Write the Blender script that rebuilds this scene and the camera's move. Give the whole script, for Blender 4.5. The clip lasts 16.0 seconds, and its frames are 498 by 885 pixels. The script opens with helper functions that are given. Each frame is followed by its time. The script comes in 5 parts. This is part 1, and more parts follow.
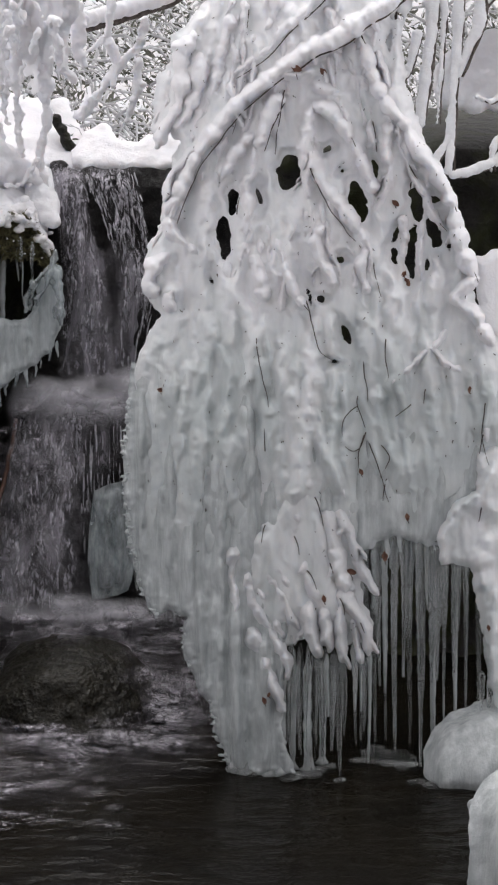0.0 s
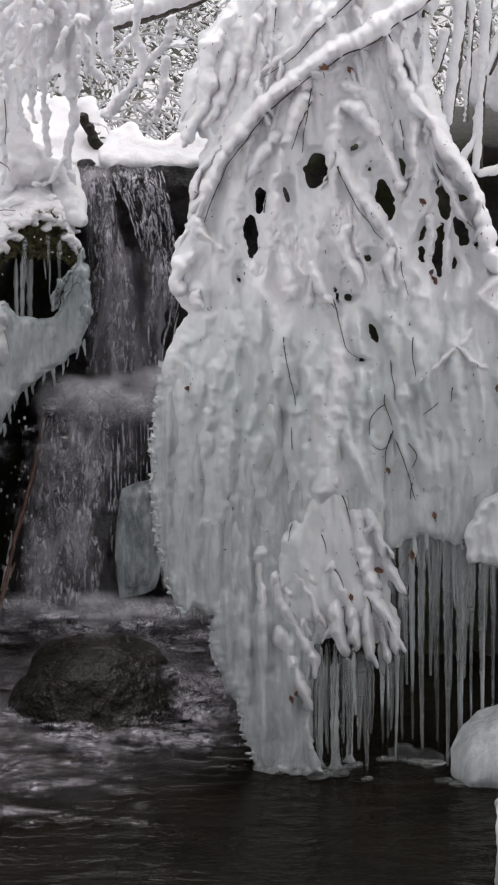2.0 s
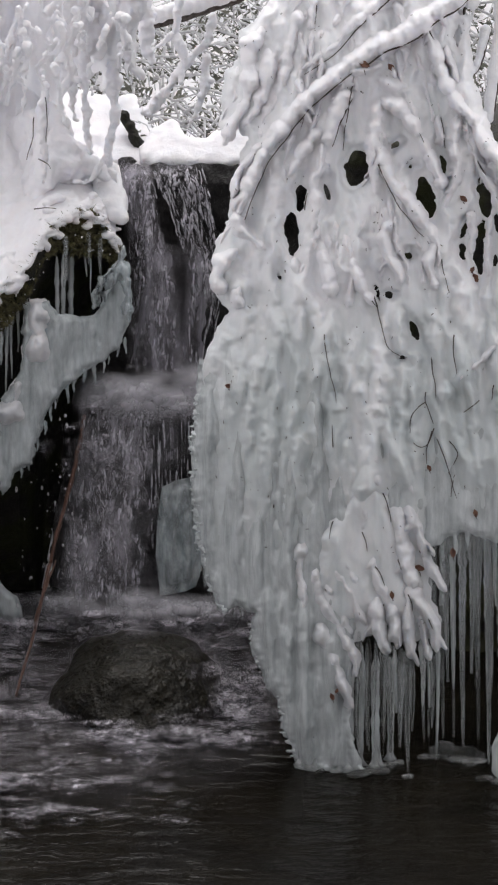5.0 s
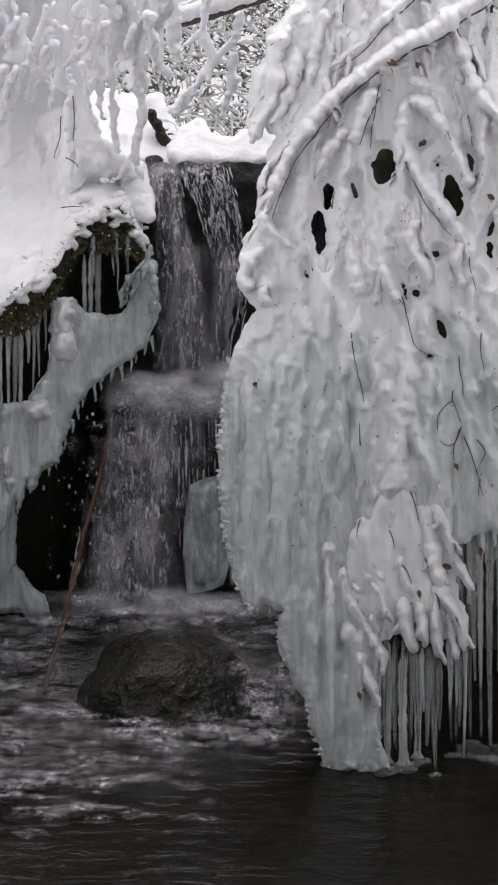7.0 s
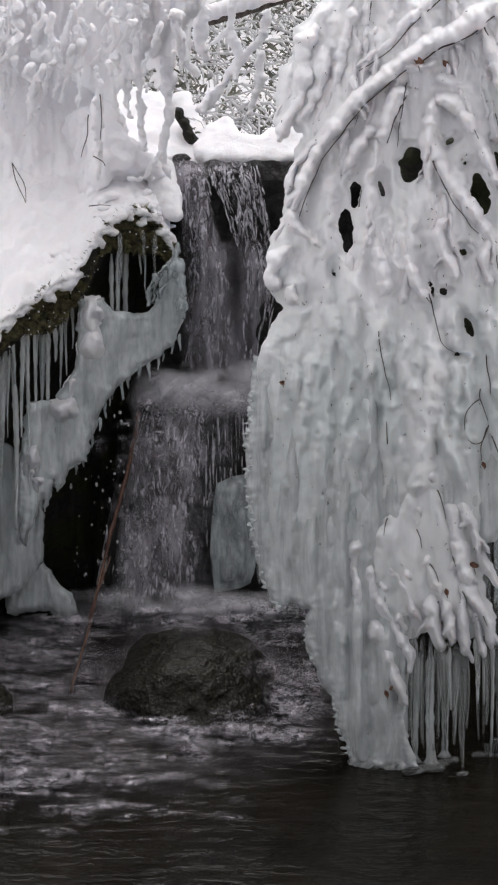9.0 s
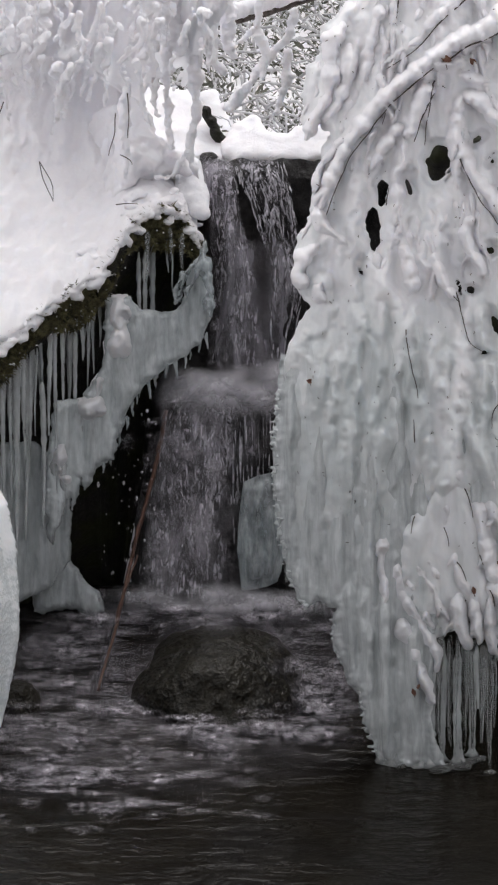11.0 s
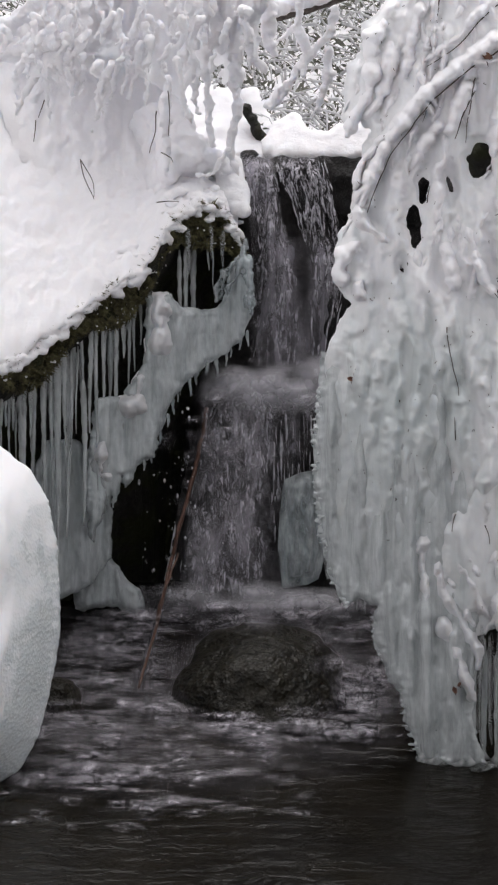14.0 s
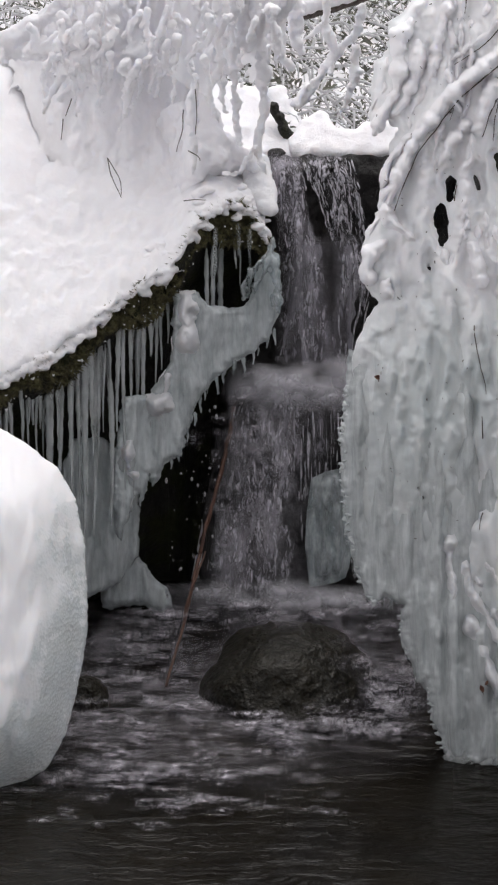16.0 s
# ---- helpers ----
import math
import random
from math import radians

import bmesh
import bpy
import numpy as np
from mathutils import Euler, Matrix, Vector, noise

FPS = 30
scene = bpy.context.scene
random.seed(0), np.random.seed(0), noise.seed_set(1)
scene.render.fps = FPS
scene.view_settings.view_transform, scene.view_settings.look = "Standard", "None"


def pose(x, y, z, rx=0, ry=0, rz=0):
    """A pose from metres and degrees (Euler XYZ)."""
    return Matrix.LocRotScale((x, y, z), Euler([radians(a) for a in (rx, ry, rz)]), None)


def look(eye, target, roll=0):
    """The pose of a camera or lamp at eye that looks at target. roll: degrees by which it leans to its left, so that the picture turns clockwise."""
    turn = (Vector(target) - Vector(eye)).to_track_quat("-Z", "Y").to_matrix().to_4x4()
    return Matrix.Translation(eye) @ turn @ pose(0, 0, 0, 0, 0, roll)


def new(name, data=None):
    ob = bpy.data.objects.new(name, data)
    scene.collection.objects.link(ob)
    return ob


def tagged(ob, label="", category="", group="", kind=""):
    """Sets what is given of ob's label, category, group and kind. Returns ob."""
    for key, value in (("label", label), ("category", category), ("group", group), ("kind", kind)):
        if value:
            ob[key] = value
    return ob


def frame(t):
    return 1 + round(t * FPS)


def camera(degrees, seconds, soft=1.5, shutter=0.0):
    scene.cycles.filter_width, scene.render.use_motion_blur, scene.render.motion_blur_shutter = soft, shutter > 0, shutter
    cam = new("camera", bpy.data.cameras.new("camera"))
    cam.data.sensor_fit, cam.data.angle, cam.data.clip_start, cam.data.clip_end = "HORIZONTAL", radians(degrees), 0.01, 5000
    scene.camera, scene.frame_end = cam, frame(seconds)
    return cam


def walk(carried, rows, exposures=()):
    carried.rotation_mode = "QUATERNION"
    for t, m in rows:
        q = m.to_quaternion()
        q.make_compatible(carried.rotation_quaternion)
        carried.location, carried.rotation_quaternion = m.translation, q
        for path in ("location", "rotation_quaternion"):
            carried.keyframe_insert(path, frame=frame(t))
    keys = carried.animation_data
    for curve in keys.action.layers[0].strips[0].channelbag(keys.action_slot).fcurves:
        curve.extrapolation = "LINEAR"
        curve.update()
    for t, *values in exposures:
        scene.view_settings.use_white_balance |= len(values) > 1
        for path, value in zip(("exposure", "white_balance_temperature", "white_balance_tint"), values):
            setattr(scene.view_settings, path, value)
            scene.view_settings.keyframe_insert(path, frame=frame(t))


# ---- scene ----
# The camera stands on the far side of the pool and turns slowly to the left; a long lens.
LENS = 10.0
FOCAL = 441 / math.tan(radians(LENS / 2))
TILT = -14.0
EYE = Vector((0.0, -6.0, 2.262))
cam = camera(LENS, 16.0, soft=2.2)
SHIFT_U, SHIFT_V = 24.06, 1.40          # survey units per second that the view drifts


def turned(t):
    yaw = math.degrees(math.atan((t - 8.0) * SHIFT_U / FOCAL))
    pitch = -math.degrees(math.atan((t - 8.0) * SHIFT_V / FOCAL))
    return pose(*EYE, 90 + TILT) @ pose(0, 0, 0, 0, yaw, 0) @ pose(0, 0, 0, pitch, 0, 0)


walk(cam, [(0.5 * i, turned(0.5 * i)) for i in range(33)], exposures=((0.0, 0.09, 6600, 11.2),))

# ---- sky and light: an overcast winter day, brightest above the hill behind the falls ----
world = bpy.data.worlds.new("world")
scene.world = world
world.use_nodes = True
wn = world.node_tree.nodes
sky = wn.new("ShaderNodeTexSky")
sky.sky_type = "NISHITA"
sky.sun_disc = False
sky.sun_elevation, sky.sun_rotation = radians(60), radians(10)
sky.dust_density = 4.0
wash = wn.new("ShaderNodeHueSaturation")
wash.inputs["Saturation"].default_value = 0.06
world.node_tree.links.new(sky.outputs[0], wash.inputs["Color"])
world.node_tree.links.new(wash.outputs[0], wn["Background"].inputs[0])
wn["Background"].inputs[1].default_value = 0.19
sun = new("sun", bpy.data.lights.new("sun", "SUN"))
sun.data.energy, sun.data.angle, sun.data.color = 0.95, radians(70), (1.0, 0.97, 0.97)
sun.matrix_world = look((0.8, 1.2, 7.5), (0, 0, 0))

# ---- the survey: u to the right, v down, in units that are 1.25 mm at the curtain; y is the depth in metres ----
CT, ST = math.cos(radians(TILT)), math.sin(radians(TILT))


def way(u, v):
    a, b = (u - 248.6) / FOCAL, (795.2 - v) / FOCAL
    return Vector((a, CT - b * ST, ST + b * CT))


def at(u, v, y):
    d = way(u, v)
    return EYE + d * ((y - EYE.y) / d.y)


def on_water(u, v, z=0.0):
    d = way(u, v)
    return EYE + d * ((z - EYE.z) / d.z)


def size(n, y):
    """n survey units in metres at depth y."""
    return n * (y + 6.15) / FOCAL


# ---- materials ----
def material(name, rough=0.6, spec=0.5):
    m = bpy.data.materials.new(name)
    m.use_nodes = True
    b = m.node_tree.nodes["Principled BSDF"]
    b.inputs["Roughness"].default_value = rough
    b.inputs["Specular IOR Level"].default_value = spec
    return m, m.node_tree, b


def coords(nt, scale):
    tc = nt.nodes.new("ShaderNodeTexCoord")
    mp = nt.nodes.new("ShaderNodeMapping")
    mp.inputs["Scale"].default_value = scale if isinstance(scale, tuple) else (scale,) * 3
    nt.links.new(tc.outputs["Object"], mp.inputs["Vector"])
    return mp.outputs[0]


def noise_node(nt, scale, detail=5, rough=0.6, distort=0.0):
    n = nt.nodes.new("ShaderNodeTexNoise")
    n.inputs["Scale"].default_value, n.inputs["Detail"].default_value = 1.0, detail
    n.inputs["Roughness"].default_value, n.inputs["Distortion"].default_value = rough, distort
    nt.links.new(coords(nt, scale), n.inputs["Vector"])
    return n.outputs["Fac"]


def ramp(nt, fac, stops):
    r = nt.nodes.new("ShaderNodeValToRGB")
    el = r.color_ramp.elements
    while len(el) < len(stops):
        el.new(0.5)
    for e, (p, c) in zip(el, stops):
        e.position = p
        e.color = (*c, 1) if isinstance(c, tuple) else (c, c, c, 1)
    nt.links.new(fac, r.inputs[0])
    return r.outputs[0]


def mixed(nt, fac, a, b, kind="MIX"):
    m = nt.nodes.new("ShaderNodeMix")
    m.data_type, m.blend_type = "RGBA", kind
    for s, val in ((m.inputs[0], fac), (m.inputs[6], a), (m.inputs[7], b)):
        if isinstance(val, bpy.types.NodeSocket):
            nt.links.new(val, s)
        elif isinstance(val, tuple):
            s.default_value = (*val, 1)
        else:
            s.default_value = val
    return m.outputs[2]


def bumped(nt, b, *layers):
    """layers: (height socket, strength, distance)"""
    last = None
    for h, strength, dist in layers:
        k = nt.nodes.new("ShaderNodeBump")
        k.inputs["Strength"].default_value, k.inputs["Distance"].default_value = strength, dist
        nt.links.new(h, k.inputs["Height"])
        if last:
            nt.links.new(last, k.inputs["Normal"])
        last = k.outputs[0]
    nt.links.new(last, b.inputs["Normal"])


def snow_material(name, tone, dirt, grain=160, soft=0.25):
    m, nt, b = material(name, 0.75, 0.25)
    big = noise_node(nt, 6, 6, 0.65)
    nt.links.new(ramp(nt, big, [(0.3, dirt), (0.62, tone)]), b.inputs["Base Color"])
    b.inputs["Subsurface Weight"].default_value = soft
    b.inputs["Subsurface Radius"].default_value = (0.012, 0.014, 0.016)
    b.inputs["Subsurface Scale"].default_value = 1.0
    bumped(nt, b, (noise_node(nt, grain, 4, 0.7), 0.4, 0.003), (noise_node(nt, 55, 6, 0.68), 0.5, 0.010))
    return m


SNOW = snow_material("snow", (0.87, 0.86, 0.89), (0.80, 0.79, 0.82))


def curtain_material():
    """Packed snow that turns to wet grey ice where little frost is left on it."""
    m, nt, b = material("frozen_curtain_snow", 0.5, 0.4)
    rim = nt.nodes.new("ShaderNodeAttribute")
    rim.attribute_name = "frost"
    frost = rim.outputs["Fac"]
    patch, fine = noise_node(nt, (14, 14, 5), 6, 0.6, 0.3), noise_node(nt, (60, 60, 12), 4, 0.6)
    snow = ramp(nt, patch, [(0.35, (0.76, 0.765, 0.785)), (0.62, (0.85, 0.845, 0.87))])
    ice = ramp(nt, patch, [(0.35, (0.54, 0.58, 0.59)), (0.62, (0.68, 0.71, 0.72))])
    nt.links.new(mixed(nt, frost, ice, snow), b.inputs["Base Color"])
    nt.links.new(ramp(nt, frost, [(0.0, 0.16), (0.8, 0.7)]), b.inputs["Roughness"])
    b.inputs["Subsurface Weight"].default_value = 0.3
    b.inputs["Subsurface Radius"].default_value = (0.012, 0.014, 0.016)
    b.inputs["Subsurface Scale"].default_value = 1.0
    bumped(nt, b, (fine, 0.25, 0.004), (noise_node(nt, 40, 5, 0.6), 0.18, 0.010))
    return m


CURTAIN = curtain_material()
SNOW_WET = snow_material("damp_snow", (0.82, 0.815, 0.84), (0.66, 0.665, 0.69), 120)


def ice_material(name, tone, dirt, clear, rough, stretch, cloudy=0.35):
    m, nt, b = material(name, rough, 0.5)
    streak = noise_node(nt, (70, 70, stretch), 5, 0.65)
    cloud = noise_node(nt, (20, 20, 8), 5, 0.65)
    nt.links.new(mixed(nt, ramp(nt, streak, [(0.35, 0.0), (0.65, 1.0)]), dirt, tone), b.inputs["Base Color"])
    b.inputs["IOR"].default_value = 1.31
    nt.links.new(ramp(nt, cloud, [(0.35, clear), (0.65, clear * cloudy)]), b.inputs["Transmission Weight"])
    bumped(nt, b, (streak, 0.5, 0.006), (noise_node(nt, (150, 150, 120), 3, 0.6), 0.35, 0.004))
    return m


ICE = ice_material("milky_ice", (0.74, 0.77, 0.78), (0.57, 0.605, 0.62), 0.40, 0.16, 5)
APRON_ICE = ice_material("grey_sheet_ice", (0.78, 0.82, 0.835), (0.58, 0.63, 0.65), 0.45, 0.14, 6)
CLEAR_SHEET = ice_material("clear_sheet_ice", (0.84, 0.88, 0.90), (0.58, 0.65, 0.68), 0.85, 0.10, 7)
ICICLE = ice_material("clear_ice", (0.94, 0.955, 0.96), (0.80, 0.84, 0.85), 0.74, 0.06, 14, 0.7)
GLASS_ICE = ice_material("glass_clear_ice", (0.95, 0.965, 0.97), (0.86, 0.89, 0.90), 1.0, 0.03, 14, 0.85)


def rock_material(name, dark, pale, rough, moss=None):
    m, nt, b = material(name, rough, 0.22)
    big, fine = noise_node(nt, 7, 8, 0.7), noise_node(nt, 60, 5, 0.7)
    col = ramp(nt, big, [(0.35, dark), (0.65, pale)])
    col = mixed(nt, ramp(nt, fine, [(0.4, 0.0), (0.7, 0.6)]), col, tuple(c * 1.9 for c in pale))
    if moss:
        col = mixed(nt, ramp(nt, noise_node(nt, 11, 5, 0.6), [(0.45, 0.0), (0.58, 1.0)]), col, moss)
    nt.links.new(col, b.inputs["Base Color"])
    bumped(nt, b, (big, 0.8, 0.03), (noise_node(nt, 26, 5, 0.65), 0.9, 0.02), (fine, 0.8, 0.008))
    return m


def mound_material():
    """Snow on the upper side of the ice mounds, bubbly bare ice on their flanks towards the water."""
    m, nt, b = material("snow_over_ice", 0.4, 0.4)
    geo = nt.nodes.new("ShaderNodeNewGeometry")
    dot = nt.nodes.new("ShaderNodeVectorMath")
    dot.operation, dot.inputs[1].default_value = "DOT_PRODUCT", (-0.35, -0.45, 0.82)
    nt.links.new(geo.outputs["Normal"], dot.inputs[0])
    add = nt.nodes.new("ShaderNodeMath")
    add.operation = "ADD"
    nt.links.new(dot.outputs["Value"], add.inputs[0])
    nt.links.new(noise_node(nt, 16, 6, 0.7), add.inputs[1])
    snow = ramp(nt, add.outputs[0], [(0.36, 0.0), (0.80, 1.0)])
    c = nt.nodes.new("ShaderNodeTexVoronoi")
    c.inputs["Scale"].default_value = 1.0
    nt.links.new(coords(nt, 110.0), c.inputs["Vector"])
    nt.links.new(mixed(nt, snow, (0.68, 0.72, 0.735), (0.78, 0.775, 0.80)), b.inputs["Base Color"])
    nt.links.new(ramp(nt, snow, [(0.0, 0.12), (1.0, 0.75)]), b.inputs["Roughness"])
    b.inputs["Subsurface Weight"].default_value = 0.5
    b.inputs["Subsurface Radius"].default_value = (0.03, 0.035, 0.04)
    b.inputs["Subsurface Scale"].default_value = 1.0
    bumped(nt, b, (mixed(nt, snow, c.outputs["Distance"], (0.4, 0.4, 0.4)), 0.5, 0.005), (noise_node(nt, 60, 5, 0.6), 0.12, 0.006))
    return m


MOUND = mound_material()
WET_ROCK = rock_material("wet_rock", (0.006, 0.006, 0.006), (0.018, 0.016, 0.016), 0.42)
MOSSY_ROCK = rock_material("mossy_rock", (0.006, 0.005, 0.005), (0.022, 0.020, 0.018), 0.6, (0.022, 0.024, 0.008))
BOULDER = rock_material("stream_boulder_stone", (0.002, 0.002, 0.002), (0.013, 0.011, 0.007), 0.3)


pits = BOULDER.node_tree.nodes.new("ShaderNodeTexVoronoi")
pits.inputs["Scale"].default_value = 1.0
BOULDER.node_tree.links.new(coords(BOULDER.node_tree, 105.0), pits.inputs["Vector"])
bumped(BOULDER.node_tree, BOULDER.node_tree.nodes["Principled BSDF"], (noise_node(BOULDER.node_tree, 9, 6, 0.7), 0.8, 0.03), (pits.outputs["Distance"], 0.6, 0.006), (noise_node(BOULDER.node_tree, 140, 3), 0.6, 0.004))


def plain_material(name, dark, pale, rough, scale, spec=0.4):
    m, nt, b = material(name, rough, spec)
    n = noise_node(nt, scale, 5, 0.65)
    nt.links.new(ramp(nt, n, [(0.35, dark), (0.65, pale)]), b.inputs["Base Color"])
    bumped(nt, b, (n, 0.6, 0.003))
    return m


BARK = plain_material("dark_bark", (0.035, 0.026, 0.022), (0.12, 0.10, 0.09), 0.8, 90)
STICK = plain_material("wet_red_brown_wood", (0.040, 0.016, 0.010), (0.11, 0.048, 0.030), 0.35, (120, 120, 14))
MOSS = plain_material("moss", (0.022, 0.018, 0.012), (0.17, 0.155, 0.075), 0.9, 48)
LEAF = plain_material("dead_leaf", (0.10, 0.045, 0.035), (0.24, 0.13, 0.09), 0.8, 70)
NEEDLE = plain_material("dull_green_leaves", (0.045, 0.048, 0.038), (0.20, 0.20, 0.165), 0.7, 6)
FROST = plain_material("frosted_twig", (0.34, 0.34, 0.35), (0.66, 0.66, 0.68), 0.8, 30)


def veil_material(name, scale, low, high, most, tone=(0.76, 0.73, 0.80), thinning=True, relief_by=0.8):
    m, nt, b = material(name, 0.35, 0.5)
    b.inputs["Base Color"].default_value = (*tone, 1)
    n = noise_node(nt, scale, 6, 0.68, 0.6)
    patch = noise_node(nt, tuple(s * 0.45 for s in scale), 3, 0.5)
    f = mixed(nt, 1.0, ramp(nt, n, [(low, 0.0), (high, most)]), ramp(nt, patch, [(0.36, 0.14), (0.58, 1.0)]), "MULTIPLY")
    if thinning:
        # the sheet thins out towards its rim
        rim = nt.nodes.new("ShaderNodeAttribute")
        rim.attribute_name = "cover"
        f = mixed(nt, 1.0, f, ramp(nt, rim.outputs["Fac"], [(0.0, 0.0), (1.0, 1.0)]), "MULTIPLY")
    nt.links.new(f, b.inputs["Alpha"])
    bumped(nt, b, (n, relief_by, 0.01))
    return m


VEIL = veil_material("falling_water", (30, 30, 5), 0.24, 0.70, 0.78, (0.74, 0.70, 0.79))
VEIL_THIN = veil_material("thin_water", (95, 95, 34), 0.45, 0.64, 1.0)
FOAM = veil_material("foam", (90, 130, 90), 0.44, 0.62, 0.5)
MIST = veil_material("fine_spray", (20, 20, 20), 0.10, 0.70, 0.55, (0.80, 0.78, 0.84), relief_by=0.1)
CHURN_MIST = veil_material("churned_spray", (48, 48, 90), 0.42, 0.64, 0.50, (0.72, 0.68, 0.75))
CHURN = veil_material("churned_water", (17, 17, 8), 0.38, 0.66, 0.8, (0.72, 0.68, 0.75))
AERATED = veil_material("bubbly_water", (15, 30, 15), 0.32, 0.72, 0.30, (0.62, 0.585, 0.65), relief_by=0.4)
STRAND = veil_material("white_water", (90, 90, 40), 0.30, 0.58, 0.95, (0.82, 0.80, 0.86), thinning=False)


def water_material():
    m, nt, b = material("dark_water", 0.10, 0.14)
    b.inputs["IOR"].default_value = 1.33
    nt.links.new(ramp(nt, noise_node(nt, 3, 4), [(0.3, (0.004, 0.0035, 0.003)), (0.7, (0.012, 0.010, 0.007))]), b.inputs["Base Color"])
    bumped(nt, b, (noise_node(nt, (9, 22, 9), 4, 0.55, 0.5), 0.5, 0.02), (noise_node(nt, (40, 90, 40), 3, 0.5), 0.2, 0.005))
    return m


WATER = water_material()


# ---- building helpers ----
def thing(name, label, category, group="", kind="", where=(0, 0, 0)):
    ob = new(name)
    ob.location = where
    ob.empty_display_size = 0.05
    return tagged(ob, label, category, group, kind)


def solid(name, verts, faces, mat, parent=None, label="", smooth=True, cover=None):
    me = bpy.data.meshes.new(name)
    me.from_pydata([tuple(v) for v in verts], [], faces)
    me.materials.append(mat)
    if smooth:
        me.polygons.foreach_set("use_smooth", [True] * len(me.polygons))
    me.update()
    if cover is not None:
        me.attributes.new("cover", "FLOAT", "POINT").data.foreach_set("value", cover)
    ob = new(name, me)
    if parent:
        ob.parent = parent
        ob.matrix_parent_inverse = Matrix.Translation(-parent.location)
    return tagged(ob, label)


def spline(points, step=0.01):
    """A smooth line through points (tuples of any length); rows about step apart in the first three."""
    p = np.array(points, float)
    p = np.vstack([2 * p[0] - p[1], p, 2 * p[-1] - p[-2]])
    out = []
    for i in range(1, len(p) - 2):
        n = max(2, int(np.linalg.norm(p[i + 1][:3] - p[i][:3]) / step))
        for t in np.arange(n) / n:
            out.append(0.5 * (2 * p[i] + (p[i + 1] - p[i - 1]) * t + (2 * p[i - 1] - 5 * p[i] + 4 * p[i + 1] - p[i + 2]) * t ** 2
                              + (3 * p[i] - p[i - 1] - 3 * p[i + 1] + p[i + 2]) * t ** 3))
    out.append(p[-2])
    return np.array(out)


def tube(line, radii, sides=8, lump=0.0, freq=30.0):
    """Vertices and faces of a closed tube along line, its surface pushed in and out by noise."""
    verts, faces, n = [], [], len(line)
    side = Vector((1, 0.3, 0)).normalized()
    for i in range(n):
        c = Vector(line[i])
        d = (Vector(line[min(i + 1, n - 1)]) - Vector(line[max(i - 1, 0)]))
        d = d.normalized() if d.length > 1e-9 else Vector((0, 0, 1))
        s = side - d * side.dot(d)
        s = s.normalized() if s.length > 0.05 else d.orthogonal().normalized()
        side, q = s, d.cross(s)
        for k in range(sides):
            a = 2 * math.pi * k / sides
            o = s * math.cos(a) + q * math.sin(a)
            r = radii[i]
            if lump:
                r *= 1 + lump * noise.noise((c + o * r) * freq) + 0.5 * lump * noise.noise((c + o * r) * freq * 2.3)
            verts.append(c + o * r)
    for i in range(n - 1):
        for k in range(sides):
            faces.append((i * sides + k, i * sides + (k + 1) % sides, (i + 1) * sides + (k + 1) % sides, (i + 1) * sides + k))
    faces.append(tuple(reversed(range(sides))))
    faces.append(tuple(range((n - 1) * sides, n * sides)))
    return verts, faces


def merged(pieces):
    verts, faces = [], []
    for v, f in pieces:
        o = len(verts)
        verts += v
        faces += [tuple(i + o for i in g) for g in f]
    return verts, faces


BALL = bmesh.new()
bmesh.ops.create_icosphere(BALL, subdivisions=2, radius=1)
BALL_V = np.array([v.co for v in BALL.verts])
BALL_F = np.array([[v.index for v in f.verts] for f in BALL.faces])
BALL.free()


MELTING = []


def fused(name, balls, mat, parent=None, label="", voxel=0.006, rough=0.006, freq=22.0, flute=0.0, smooth=4):
    """Many balls (x, y, z, rx, ry, rz) melted into one lumpy skin; flute: upright grooves."""
    b = np.array(balls, float)
    v = (BALL_V[None] * b[:, None, 3:6] + b[:, None, :3]).reshape(-1, 3)
    f = (BALL_F[None] + (np.arange(len(b)) * len(BALL_V))[:, None, None]).reshape(-1, 3)
    me = bpy.data.meshes.new(name)
    me.vertices.add(len(v)), me.loops.add(f.size), me.polygons.add(len(f))
    me.vertices.foreach_set("co", v.ravel())
    me.loops.foreach_set("vertex_index", f.ravel())
    me.polygons.foreach_set("loop_start", np.arange(len(f)) * 3)
    me.update(calc_edges=True)
    me.materials.append(mat)
    ob = new(name, me)
    mod = ob.modifiers.new("melt", "REMESH")
    mod.mode, mod.voxel_size = "VOXEL", voxel
    sm = ob.modifiers.new("soften", "SMOOTH")
    sm.factor, sm.iterations = 0.5, smooth
    if parent:
        ob.parent = parent
        ob.matrix_parent_inverse = Matrix.Translation(-parent.location)
    MELTING.append((ob, mat, rough, freq, flute))
    return tagged(ob, label)


